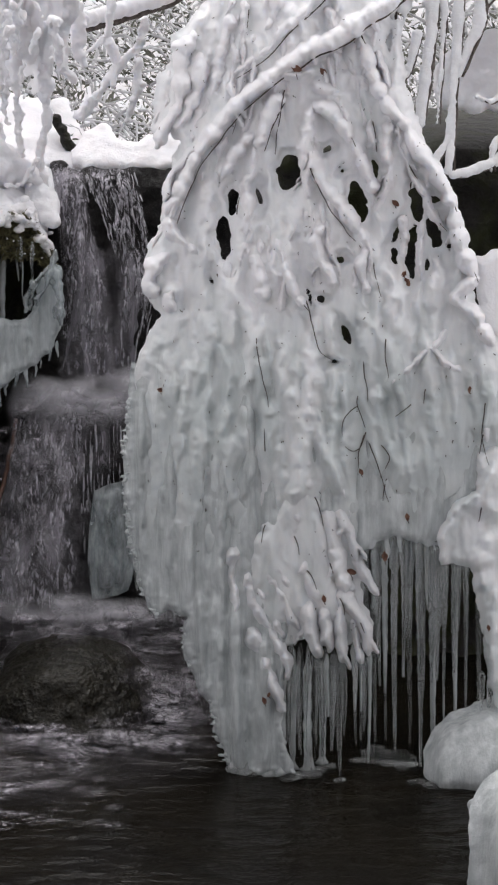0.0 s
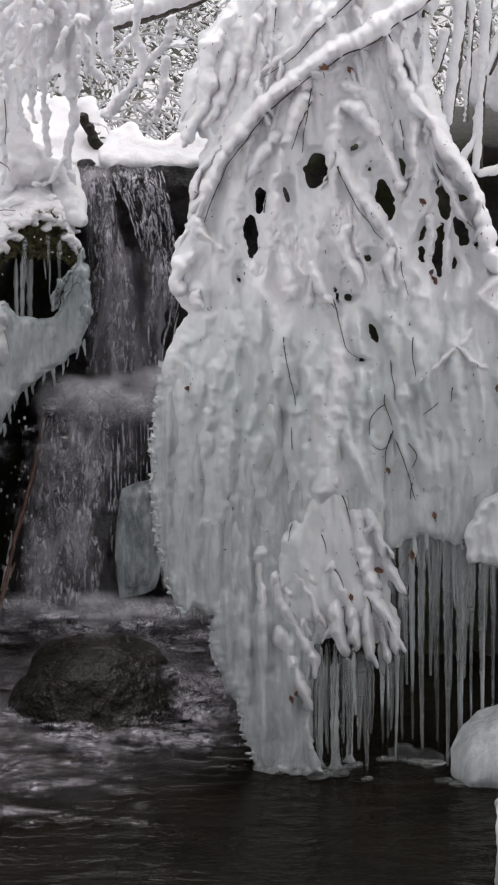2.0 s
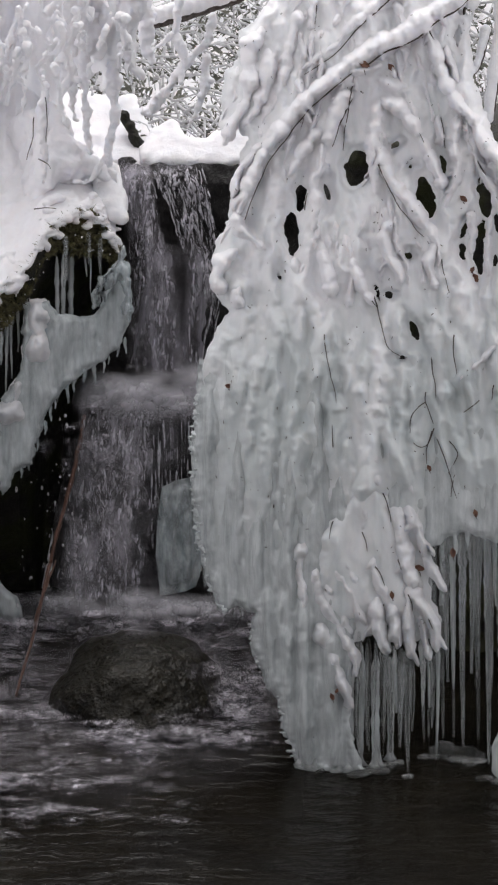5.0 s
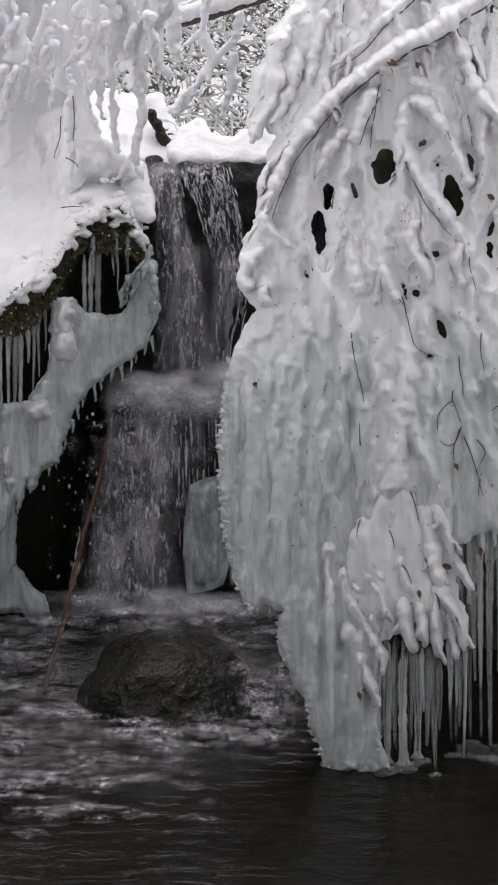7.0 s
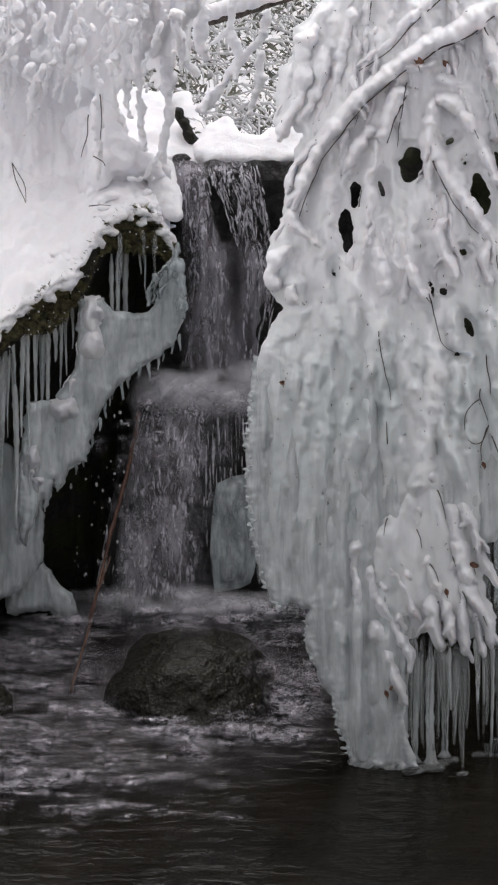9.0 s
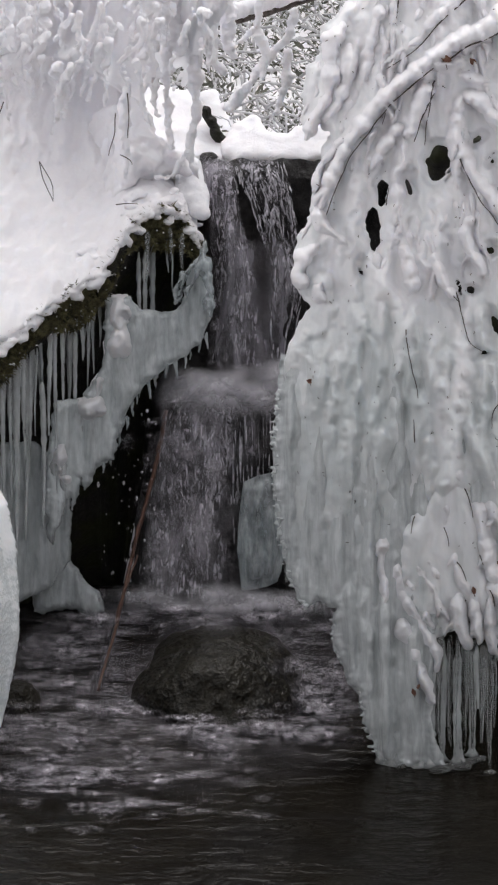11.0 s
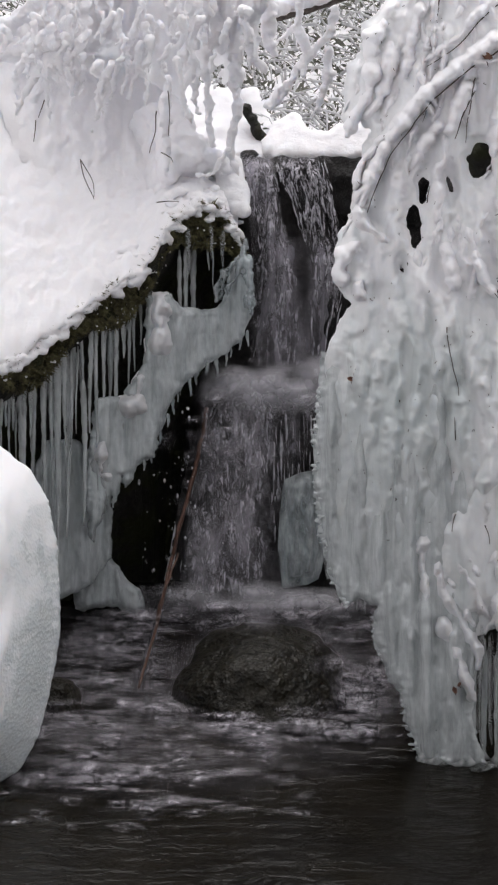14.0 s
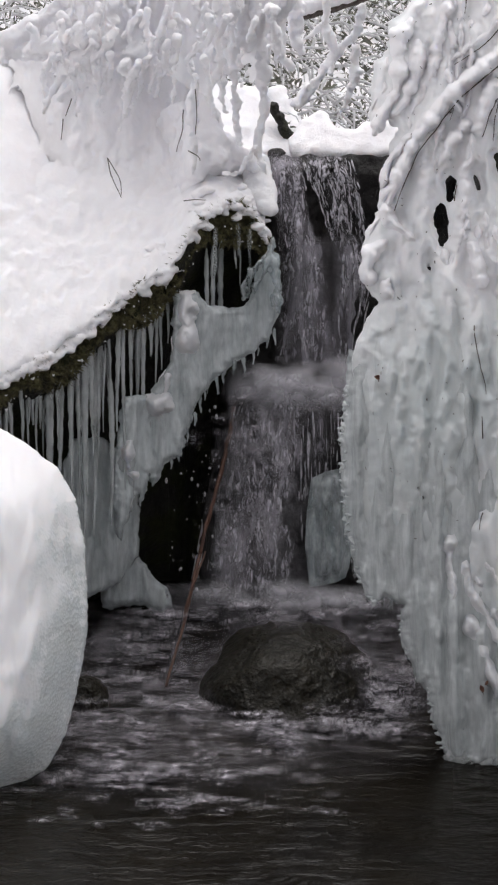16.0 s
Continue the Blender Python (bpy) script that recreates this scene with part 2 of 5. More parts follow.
def finish_melting():
    """Bakes the melted skins of all lumpy meshes at once and roughens them."""
    graph = bpy.context.evaluated_depsgraph_get()
    baked = [bpy.data.meshes.new_from_object(job[0].evaluated_get(graph)) for job in MELTING]
    for (ob, mat, rough, freq, flute), out in zip(MELTING, baked):
        n = len(out.vertices)
        co, nr = np.empty(n * 3, np.float32), np.empty(n * 3, np.float32)
        out.vertices.foreach_get("co", co)
        out.vertex_normals.foreach_get("vector", nr)
        co = co.reshape(-1, 3)
        k = np.array([rough * (noise.noise(c * freq) + 0.5 * noise.noise(c * (freq * 2.7))) for c in map(Vector, co.tolist())])
        if flute:
            k += np.array([flute * noise.noise(c) for c in map(Vector, (co * (45, 45, 3)).tolist())])
        out.vertices.foreach_set("co", (co + nr.reshape(-1, 3) * k[:, None]).ravel())
        out.materials.clear()
        out.materials.append(mat)
        out.polygons.foreach_set("use_smooth", [True] * len(out.polygons))
        out.update()
        out.name = ob.name
        old = ob.data
        ob.modifiers.clear()
        ob.data = out
        bpy.data.meshes.remove(old)
    MELTING.clear()


def beads(points, r, squash=0.9, wob=0.25, gap=0.55, nubs=0.0):
    """Balls along a survey line of (u, v, y) rows; r: one radius, or a start and an end, in survey units."""
    r0, r1 = (r, r) if not isinstance(r, tuple) else r
    line = spline([tuple(at(*p)) + (p[2],) for p in points], 0.012)
    out, last = [], None
    for i, row in enumerate(line):
        t = i / max(1, len(line) - 1)
        rad = size(r0 + (r1 - r0) * t, row[3]) * max(0.6, 1 + wob * 0.9 * noise.noise(Vector(row[:3]) * 15) + wob * 0.75 * noise.noise(Vector(row[:3]) * 45))
        if last is not None and np.linalg.norm(row[:3] - last) < rad * gap:
            continue
        last = row[:3]
        flat = squash if squash else interp(row[2], [(0.65, 0.42), (1.05, 0.85)])
        out.append((*row[:3], rad, rad * flat, rad))
        if random.random() < nubs:
            # a side shoot with its own little load of snow
            c, d = Vector(row[:3]), Vector((random.uniform(-1, 1), random.uniform(-0.9, 0.1), random.uniform(-1.1, 0.4))).normalized()
            k, reach = rad * random.uniform(0.45, 0.7), random.choice((1, 1, 2, 3, 5))
            c = c + d * rad * 0.6
            for _ in range(reach):
                out.append((c.x, c.y, c.z, k * random.uniform(0.8, 1.2), k, k * random.uniform(0.8, 1.2)))
                d = (d + Vector((0, 0, -0.35))).normalized()
                c = c + d * k * 0.8
                k *= 0.88
    return out


def inside(u, v, poly):
    hit, n = False, len(poly)
    for i in range(n):
        (x0, y0), (x1, y1) = poly[i], poly[(i + 1) % n]
        if (y0 > v) != (y1 > v) and u < x0 + (v - y0) * (x1 - x0) / (y1 - y0):
            hit = not hit
    return hit


def filled(poly, r, depth, holes=(), step=None, thick=1.0, jitter=0.35, rise=1.0):
    """Balls that fill a survey outline; depth(u, v) gives y; holes are (u, v, ru, rv)."""
    us, vs = [p[0] for p in poly], [p[1] for p in poly]
    step = step or r * 0.75
    out = []
    v = min(vs) + r * 0.6
    while v < max(vs):
        u = min(us) + r * 0.6
        while u < max(us):
            a, b = u + random.uniform(-jitter, jitter) * step, v + random.uniform(-jitter, jitter) * step
            if inside(a, b, poly) and not any(((a - h[0]) / (h[2] + r * 0.75)) ** 2 + ((b - h[1]) / (h[3] + r * 0.75)) ** 2 < 1 for h in holes):
                y = depth(a, b)
                q = size(r, y) * random.uniform(0.8, 1.2)
                p = at(a, b, y)
                out.append((p.x, p.y, p.z, q, q * thick, q * rise))
            u += step
        v += step
    return out


def icicle(parent, u, v0, v1, r, y, lean=0.0, mat=None, name="icicle", lump=0.28):
    """A ribbed hanging icicle from v0 down to v1."""
    n = max(8, int((v1 - v0) / 9))
    line, rad = [], []
    a0 = random.uniform(0, 6)
    for i in range(n + 1):
        t = i / n
        line.append(at(u + lean * t + 1.2 * math.sin(a0 + 5 * t), v0 + (v1 - v0) * t, y))
        rad.append(size(r, y) * min(1, 0.25 + 7 * t) * (1 - 0.78 * t ** 1.3) * (1 + 0.2 * math.sin(a0 + i * 1.9)) + 0.0006)
    vs, fs = tube(line, rad, 8, lump, 70)
    return solid(name, vs, fs, mat or ICICLE, parent)


def sheet(name, rows, mat, parent=None, label="", cover=None):
    """A grid of points, rows of equal length, as one mesh."""
    n = len(rows[0])
    faces = [(i * n + j, i * n + j + 1, (i + 1) * n + j + 1, (i + 1) * n + j) for i in range(len(rows) - 1) for j in range(n - 1)]
    return solid(name, [p for r in rows for p in r], faces, mat, parent, label, cover=cover)


def interp(x, table):
    return float(np.interp(x, [t[0] for t in table], [t[1] for t in table]))


def twig(parent, points, r, mat=None, name="twig", lump=0.15):
    pts = [tuple(at(*p)) for p in points]
    line = spline(pts, 0.012)
    line = [p + 0.004 * Vector((noise.noise(p * 25), 0, noise.noise(p * 25 + Vector((7, 7, 7))))) for p in map(Vector, line)]
    n = len(line)
    y = points[0][2]
    vs, fs = tube(line, [size(r, y) * (1 - 0.55 * i / n) for i in range(n)], 6, lump, 60)
    return solid(name, vs, fs, mat or BARK, parent)


def lattice(x, y, seed):
    """Smooth noise from -1 to 1 on arrays."""
    x, y = np.asarray(x, float), np.asarray(y, float)
    x, y = 0.83 * x + 0.56 * y + 7.3 * seed, 0.83 * y - 0.56 * x
    i, j = np.floor(x), np.floor(y)
    f, g = x - i, y - j
    f, g = f * f * (3 - 2 * f), g * g * (3 - 2 * g)

    def corner(p, q):
        k = np.sin(p * 127.1 + q * 311.7 + seed * 74.7) * 43758.5453
        return (k - np.floor(k)) * 2 - 1

    return (corner(i, j) * (1 - f) + corner(i + 1, j) * f) * (1 - g) + (corner(i, j + 1) * (1 - f) + corner(i + 1, j + 1) * f) * g


def stroke(points, r0, r1, lift0=0.0, lift1=0.0, wob=0.2, own=False):
    """A rounded ridge for relief(): radius and height run from start to end; own: it reaches past the outline."""
    return points, r0, r1, lift0, lift1, wob, own


def gap(u, v, w, h, lean=0.0):
    """An opening for relief(): a ragged lozenge."""
    return u, v, w, h, lean


FRONTS = []


def face_y(u, v):
    """Depth of the foremost relief at a survey point."""
    y = float(dc(u, v))
    for u0, v0, step, arr in FRONTS:
        i, j = int(round((u - u0) / step)), int(round((v - v0) / step))
        if 0 <= j < arr.shape[0] and 0 <= i < arr.shape[1]:
            y = min(y, float(arr[j, i]))
    return y


def relief(name, mat, parent, label, poly, depth, strokes=(), gaps=(), step=2.5, base=6.0, edge=16.0, back=0.03, blend=5.0, wobble=4.0, lumps=(4.0, 1.5), flute=0.0, frill=0.0, floor=-40.0, deep=1.0, frost=None, blur=1):
    """A closed, thick skin with ridges: it fills a survey outline and its strokes, bulges towards the pool and is cut by gaps."""
    reach = list(poly or []) + [(p[0] + k * s[1] * 1.6, p[1] + k * s[1] * 1.6) for s in strokes if s[6] for p in s[0] for k in (-1, 1)]
    u0, u1, v0, v1 = min(p[0] for p in reach) - 12, max(p[0] for p in reach) + 12, min(p[1] for p in reach) - 12, max(p[1] for p in reach) + 12
    us, vs = np.arange(u0, u1, step), np.arange(v0, v1, step)
    gu, gv = np.meshgrid(us, vs)
    soft = callable(edge)
    if soft:
        edge = edge(gu, gv)

    def rounded(a):
        e = np.clip(a / edge, 0, 1)
        return e * e * (3 - 2 * e) if soft else np.sqrt(np.clip(1 - (1 - e) ** 2, 0, 1))

    seed = (len(strokes) * 3 + int(abs(u0))) % 97
    wu = gu + wobble * (lattice(gu * 0.05, gv * 0.05, seed) + 0.5 * lattice(gu * 0.13, gv * 0.13, seed + 1))
    wv = gv + wobble * (lattice(gu * 0.05, gv * 0.05, seed + 2) + 0.5 * lattice(gu * 0.13, gv * 0.13, seed + 3))
    if poly:
        d2, hit = np.full(gu.shape, 1e9), np.zeros(gu.shape, bool)
        for (xa, ya), (xb, yb) in zip(poly, list(poly[1:]) + [poly[0]]):
            t = np.clip(((wu - xa) * (xb - xa) + (wv - ya) * (yb - ya)) / ((xb - xa) ** 2 + (yb - ya) ** 2 + 1e-9), 0, 1)
            d2 = np.minimum(d2, (wu - xa - t * (xb - xa)) ** 2 + (wv - ya - t * (yb - ya)) ** 2)
            if ya != yb:
                hit ^= ((ya > wv) != (yb > wv)) & (wu < xa + (wv - ya) * (xb - xa) / (yb - ya))
        d = np.where(hit, 1, -1) * np.sqrt(d2)
    else:
        d = np.full(gu.shape, -1e3)
    for u, v, w, h, lean in gaps:
        a, b = wu - u - lean * (wv - v), wv - v
        d = np.minimum(d, (np.sqrt((a / w) ** 2 + (b / h) ** 2) - 1) * w * 1.3)
    rim = rounded(d)
    hgt = np.where(d > 0, base * rim, floor)
    for points, r0, r1, l0, l1, wob, own in strokes:
        line = spline([(p[0], p[1], 0) for p in points], 4)[:, :2]
        big = max(r0, r1) * 1.7 + 6
        i0, i1 = np.searchsorted(us, line[:, 0].min() - big), np.searchsorted(us, line[:, 0].max() + big)
        j0, j1 = np.searchsorted(vs, line[:, 1].min() - big), np.searchsorted(vs, line[:, 1].max() + big)
        if i1 - i0 < 2 or j1 - j0 < 2:
            continue
        a, b = wu[j0:j1, i0:i1], wv[j0:j1, i0:i1]
        n, best, top = len(line), np.full(a.shape, -1e3), np.full(a.shape, -1e3)
        for k, (x, y) in enumerate(line):
            t = k / max(1, n - 1)
            r = (r0 + (r1 - r0) * t) * (1 + wob * (float(lattice(x * 0.07, y * 0.07, seed + 5)) + 0.45 * float(lattice(x * 0.13, y * 0.13, seed + 6)))) * min(1, 0.55 + 6 * min(t, 1 - t))
            q = np.sqrt((a - x) ** 2 + (b - y) ** 2)
            best = np.maximum(best, r - q)
            top = np.maximum(top, l0 + (l1 - l0) * t + 0.8 * r * (1 - (q / r) ** 2))
        if own:
            d[j0:j1, i0:i1] = np.maximum(d[j0:j1, i0:i1], best)
        old = hgt[j0:j1, i0:i1]
        peak = np.maximum(old, top)
        hgt[j0:j1, i0:i1] = peak + blend * np.log(np.exp((old - peak) / blend) + np.exp((top - peak) / blend))
    hgt = np.maximum(hgt, floor if not poly else 0.0)
    for _ in range(blur):
        p = np.pad(hgt, 1, mode="edge")
        hgt = (4 * hgt + 2 * (p[:-2, 1:-1] + p[2:, 1:-1] + p[1:-1, :-2] + p[1:-1, 2:]) + p[:-2, :-2] + p[2:, 2:] + p[:-2, 2:] + p[2:, :-2]) / 16
    rim = rounded(d)
    hgt = hgt + lumps[0] * (lattice(gu * 0.035, gv * 0.014, seed + 8) + 0.5 * lattice(gu * 0.08, gv * 0.028, seed + 9)) + lumps[1] * (lattice(gu * 0.16, gv * 0.055, seed + 10) + 0.5 * lattice(gu * 0.22, gv * 0.09, seed + 11))
    if flute:
        hgt = hgt + flute * (lattice(gu * 0.06, gv * 0.004, seed + 12) + 0.6 * lattice(gu * 0.12, gv * 0.006, seed + 13))
    if frill:
        hgt = hgt + frill * np.exp(-np.maximum(d, 0) / 9) * (lattice(gu * 0.03, gv * 0.14, seed + 14) + lattice(gu * 0.12, gv * 0.19, seed + 15))
        d = d + 0.9 * frill * np.exp(-np.abs(d) / 10) * lattice(gu * 0.02, gv * 0.14, seed + 16)
    hgt = hgt * np.minimum(1, rim * 1.05) if poly else np.maximum(hgt, -4) * rim
    dv, du = np.gradient(d, step)
    push = np.where(d <= 0, -d / np.maximum(du ** 2 + dv ** 2, 0.09), 0)
    pu, pv = gu + np.clip(push * du, -1.4 * step, 1.4 * step), gv + np.clip(push * dv, -1.4 * step, 1.4 * step)
    live = d > 0
    quad = live[:-1, :-1] | live[1:, :-1] | live[:-1, 1:] | live[1:, 1:]
    used = np.zeros(d.shape, bool)
    for p, q in ((slice(None, -1), slice(None, -1)), (slice(1, None), slice(None, -1)), (slice(None, -1), slice(1, None)), (slice(1, None), slice(1, None))):
        used[p, q] |= quad
    y0 = depth(pu, pv) + 0 * pu
    way_x, way_b = (pu - 248.6) / FOCAL, (795.2 - pv) / FOCAL
    way_y, way_z = CT - way_b * ST, ST + way_b * CT

    def placed(y):
        k = (y - EYE.y) / way_y
        return np.stack([EYE.x + way_x * k, EYE.y + way_y * k, EYE.z + way_z * k], -1)

    front = placed(y0 - np.where(live, hgt * deep, 0) * (y0 + 6.15) / FOCAL)
    FRONTS.append((u0, v0, step, np.where(live, front[..., 1], 1e3)))
    rear = placed(y0 + np.where(live, back * rim, 0))
    fi, bi = np.full(d.shape, -1), np.full(d.shape, -1)
    m = int(used.sum())
    fi[used] = np.arange(m)
    bi[used] = fi[used]
    bi[live] = m + np.arange(int(live.sum()))
    jj, ii = np.nonzero(quad)
    faces = np.concatenate([np.stack([fi[jj, ii], fi[jj + 1, ii], fi[jj + 1, ii + 1], fi[jj, ii + 1]], 1), np.stack([bi[jj, ii], bi[jj, ii + 1], bi[jj + 1, ii + 1], bi[jj + 1, ii]], 1)])
    verts = np.concatenate([front[used], rear[live]])
    me = bpy.data.meshes.new(name)
    me.vertices.add(len(verts)), me.loops.add(faces.size), me.polygons.add(len(faces))
    me.vertices.foreach_set("co", verts.astype(np.float32).ravel())
    me.loops.foreach_set("vertex_index", faces.astype(np.int32).ravel())
    me.polygons.foreach_set("loop_start", np.arange(len(faces), dtype=np.int32) * 4)
    me.polygons.foreach_set("use_smooth", [True] * len(faces))
    me.update(calc_edges=True)
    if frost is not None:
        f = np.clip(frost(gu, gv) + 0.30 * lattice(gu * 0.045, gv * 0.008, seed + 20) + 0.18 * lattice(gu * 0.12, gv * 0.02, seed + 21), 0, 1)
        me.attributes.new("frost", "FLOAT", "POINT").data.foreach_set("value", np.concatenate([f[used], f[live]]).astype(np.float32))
    me.materials.append(mat)
    ob = new(name, me)
    if parent:
        ob.parent = parent
        ob.matrix_parent_inverse = Matrix.Translation(-parent.location)
    return tagged(ob, label)


# ---- ground, water, cliff ----
def hill(x, y):
    """Snow-covered land: a pool between banks, a step at the falls, a hill behind."""
    n = 0.05 * noise.noise(Vector((x * 1.7, y * 1.7, 0))) + 0.25 * noise.noise(Vector((x * 0.3, y * 0.3, 3)))
    far = max(0.0, abs(x) - 1.6)
    bank = -0.25 + 1.15 * min(1, far / 0.9) + 0.08 * far
    back = -0.25 + 1.31 * min(1, max(0, (y - 1.52) / 0.12)) + 0.02 * max(0, min(y - 1.6, 0.3)) + 0.17 * max(0, y - 2.1) + 0.25 * max(0, y - 3.4)
    near = -0.25 + 0.9 * min(1, max(0, (-6.3 - y) / 0.8))
    return max(bank, back, near) + n * min(1, 0.15 + far + 0.3 * max(0, y - 1.9))


def spaced(lo, hi, mid0, mid1, fine, n):
    a = mid0 - (mid0 - lo) * (np.arange(1, n + 1) / n) ** 2.2
    b = mid1 + (hi - mid1) * (np.arange(1, n + 1) / n) ** 2.2
    return np.concatenate([a[::-1], np.arange(mid0, mid1 + fine / 2, fine), b])


xs, ys = spaced(-60, 60, -2.6, 2.6, 0.05, 18), spaced(-50, 90, 1.4, 4.5, 0.05, 24)
ground = sheet("ground", [[(x, y, hill(x, y)) for x in xs] for y in ys], SNOW)
tagged(ground, "snow-covered stream banks rising to a hill", "ground", kind="structure")

wx, wy = np.arange(-2.4, 2.41, 0.025), np.concatenate([np.arange(-12, -1.0, 0.5), np.arange(-1.0, 1.46, 0.025)])


def ripple(x, y):
    rough = math.exp(-max(0, 1.35 - y) * 1.5) * math.exp(-max(0, x + 0.1) ** 2 * 5)
    return (0.022 * rough + 0.0035) * (noise.noise(Vector((x * 9, y * 9, 1))) + 0.6 * noise.noise(Vector((x * 22, y * 22, 5))))


pool = sheet("water", [[(x, y, ripple(x, y)) for x in wx] for y in wy], WATER)
tagged(pool, "dark rippled pool water below the falls", "water", kind="structure")
stream = sheet("water", [[(x, y, 1.13 + 0.01 * (y - 1.45) + 0.006 * noise.noise(Vector((x * 14, y * 14, 2)))) for x in np.arange(-0.27, 0.16, 0.015)] for y in np.arange(1.44, 1.75, 0.02)], WATER)
tagged(stream, "dark stream water running to the lip of the falls", "water", kind="structure")

FALL = [(250, 1.52), (298, 1.47), (330, 1.43), (420, 1.42), (600, 1.40), (668, 1.39), (690, 1.31), (735, 1.27), (900, 1.27), (1080, 1.25), (1140, 1.22)]


def cliff_y(u, v):
    y = interp(v, FALL)
    y += 0.28 * min(1, max(0, (40 - u) / 70)) - 0.05 * min(1, max(0, (u - 250) / 60))
    p = Vector((u * 0.011, v * 0.008, 0.3))
    return y + 0.05 * noise.noise(p) + 0.03 * noise.noise(p * 3.1) + 0.012 * noise.noise(p * 8)


cliff = sheet("rock_face", [[at(u, v + (7 * noise.noise(Vector((u * 0.04, 0, 1))) if v < 340 else 0), cliff_y(u, v)) for u in range(-700, 700, 8)] for v in range(298, 1150, 8)], WET_ROCK)
tagged(cliff, "black wet rock face behind the waterfall", "rock face", kind="structure")


def bank_y(u, v):
    p = Vector((u * 0.012, v * 0.012, 7.3))
    top = 0.35 * max(0, (270 - v) / 60) ** 2
    return 0.95 - 0.06 * (v - 230) / 1000 + top + 0.07 * noise.noise(p) + 0.03 * noise.noise(p * 3) + 0.35 * max(0, (520 - u) / 110) ** 2


right_rock = thing("bank_rock", "dark mossy rock behind the snowy branches", "rock", where=at(800, 1300, 0.8))
sheet("rock_body", [[at(u, v, bank_y(u, v)) for u in range(440, 1300, 9)] for v in range(190, 1480, 9)], MOSSY_ROCK, right_rock)
right_snow = thing("snow_mound", "smooth thick snow cap on the mossy bank rock", "snow", where=at(850, 210, 0.85))
fused("snow_cap", filled([(790, 130), (830, 90), (900, 70), (1150, 60), (1150, 208), (860, 186), (806, 176), (784, 160)], 26, lambda u, v: 1.1 - 0.2 * (v - 80) / 150, thick=1.5), SNOW, right_snow)

# ---- the waterfall ----
falls = thing("waterfall", "thin white waterfall over two black rock steps", "waterfall", kind="", where=at(150, 690, 1.35))


def veil(name, mat, left, right, v0, v1, off, n=26):
    rows = []
    for v in np.arange(v0, v1 + 1, 10):
        a, b = interp(v, left), interp(v, right)
        row = []
        for i in range(n + 1):
            u = a + (b - a) * i / n
            bulge = 0.03 * math.sin(math.pi * i / n) + 0.02 * noise.noise(Vector((u * 0.05, v * 0.008, off * 50)))
            row.append(at(u, v, interp(v, FALL) + 0.0 - off - bulge))
        rows.append(row)
    m = len(rows)
    fade = [min(1, i / 4, (n - i) / 4) * min(1, 0.25 + j / 3, (m - 1 - j) / 3) for j in range(m) for i in range(n + 1)]
    return sheet(name, rows, mat, falls, cover=fade)


UP_L, UP_R = [(296, 84), (400, 102), (500, 112), (690, 98)], [(296, 235), (370, 256), (450, 268), (540, 272), (690, 238)]
LO_L, LO_R = [(690, 60), (800, 12), (950, -8), (1090, -25)], [(690, 235), (760, 225), (1090, 228)]
MID_R, MID_L = [(296, 150), (400, 164), (520, 196), (690, 212)], [(296, 146), (400, 186), (500, 214), (690, 214)]
veil("upper_veil", VEIL, UP_L, MID_R, 296, 690, 0.03)
veil("upper_veil", VEIL_THIN, UP_L, MID_R, 292, 690, 0.05)
veil("upper_veil", VEIL_THIN, MID_L, UP_R, 292, 600, 0.05)
veil("upper_veil", VEIL, [(296, 120), (690, 150)], UP_R, 440, 690, 0.02)
veil("lower_veil", CHURN, LO_L, [(690, 235), (760, 226), (850, 200), (1090, 170)], 690, 1090, 0.03)
veil("lower_veil", CHURN, LO_L, [(690, 150), (1090, 110)], 700, 1090, 0.06)
veil("lower_veil", VEIL_THIN, LO_L, [(690, 200), (760, 160), (1090, 140)], 690, 1090, 0.08)


def strands(count, left, right, v0, v1, low, high):
    out = []
    for _ in range(count):
        k, s = random.random(), random.uniform(v0, v1)
        e = min(v1 + 10, s + random.uniform(low, high))
        pts = []
        for t in np.linspace(0, 1, 6):
            v = s + (e - s) * t
            a, b = interp(v, left), interp(v, right)
            pts.append(at(a + (b - a) * k + 0.6 * math.sin(7 * t + k * 40), v, interp(v, FALL) - 0.06 - 0.05 * random.random() * 0.3))
        r = size(random.uniform(0.4, 1.0) ** 2 * 2.0, 1.4)
        out.append(tube(pts, [r * 0.3, r, r * 1.2, r, r * 0.8, r * 0.2], 5))
    return merged(out)


for count, args in ((95, (MID_L, UP_R, 298, 430, 6, 40)), (70, (UP_L, UP_R, 298, 350, 5, 24)), (34, (MID_L, UP_R, 430, 640, 10, 60)), (34, (UP_L, MID_R, 340, 640, 6, 30)), (50, (LO_L, [(690, 160), (1090, 150)], 720, 1040, 6, 28)), (56, ([(690, 130), (1090, 140)], LO_R, 740, 900, 20, 90))):
    ob = solid("falling_spray", *strands(count, *args), STRAND, falls)
    tagged(ob, "fine white streaks of falling water", kind="stuff")


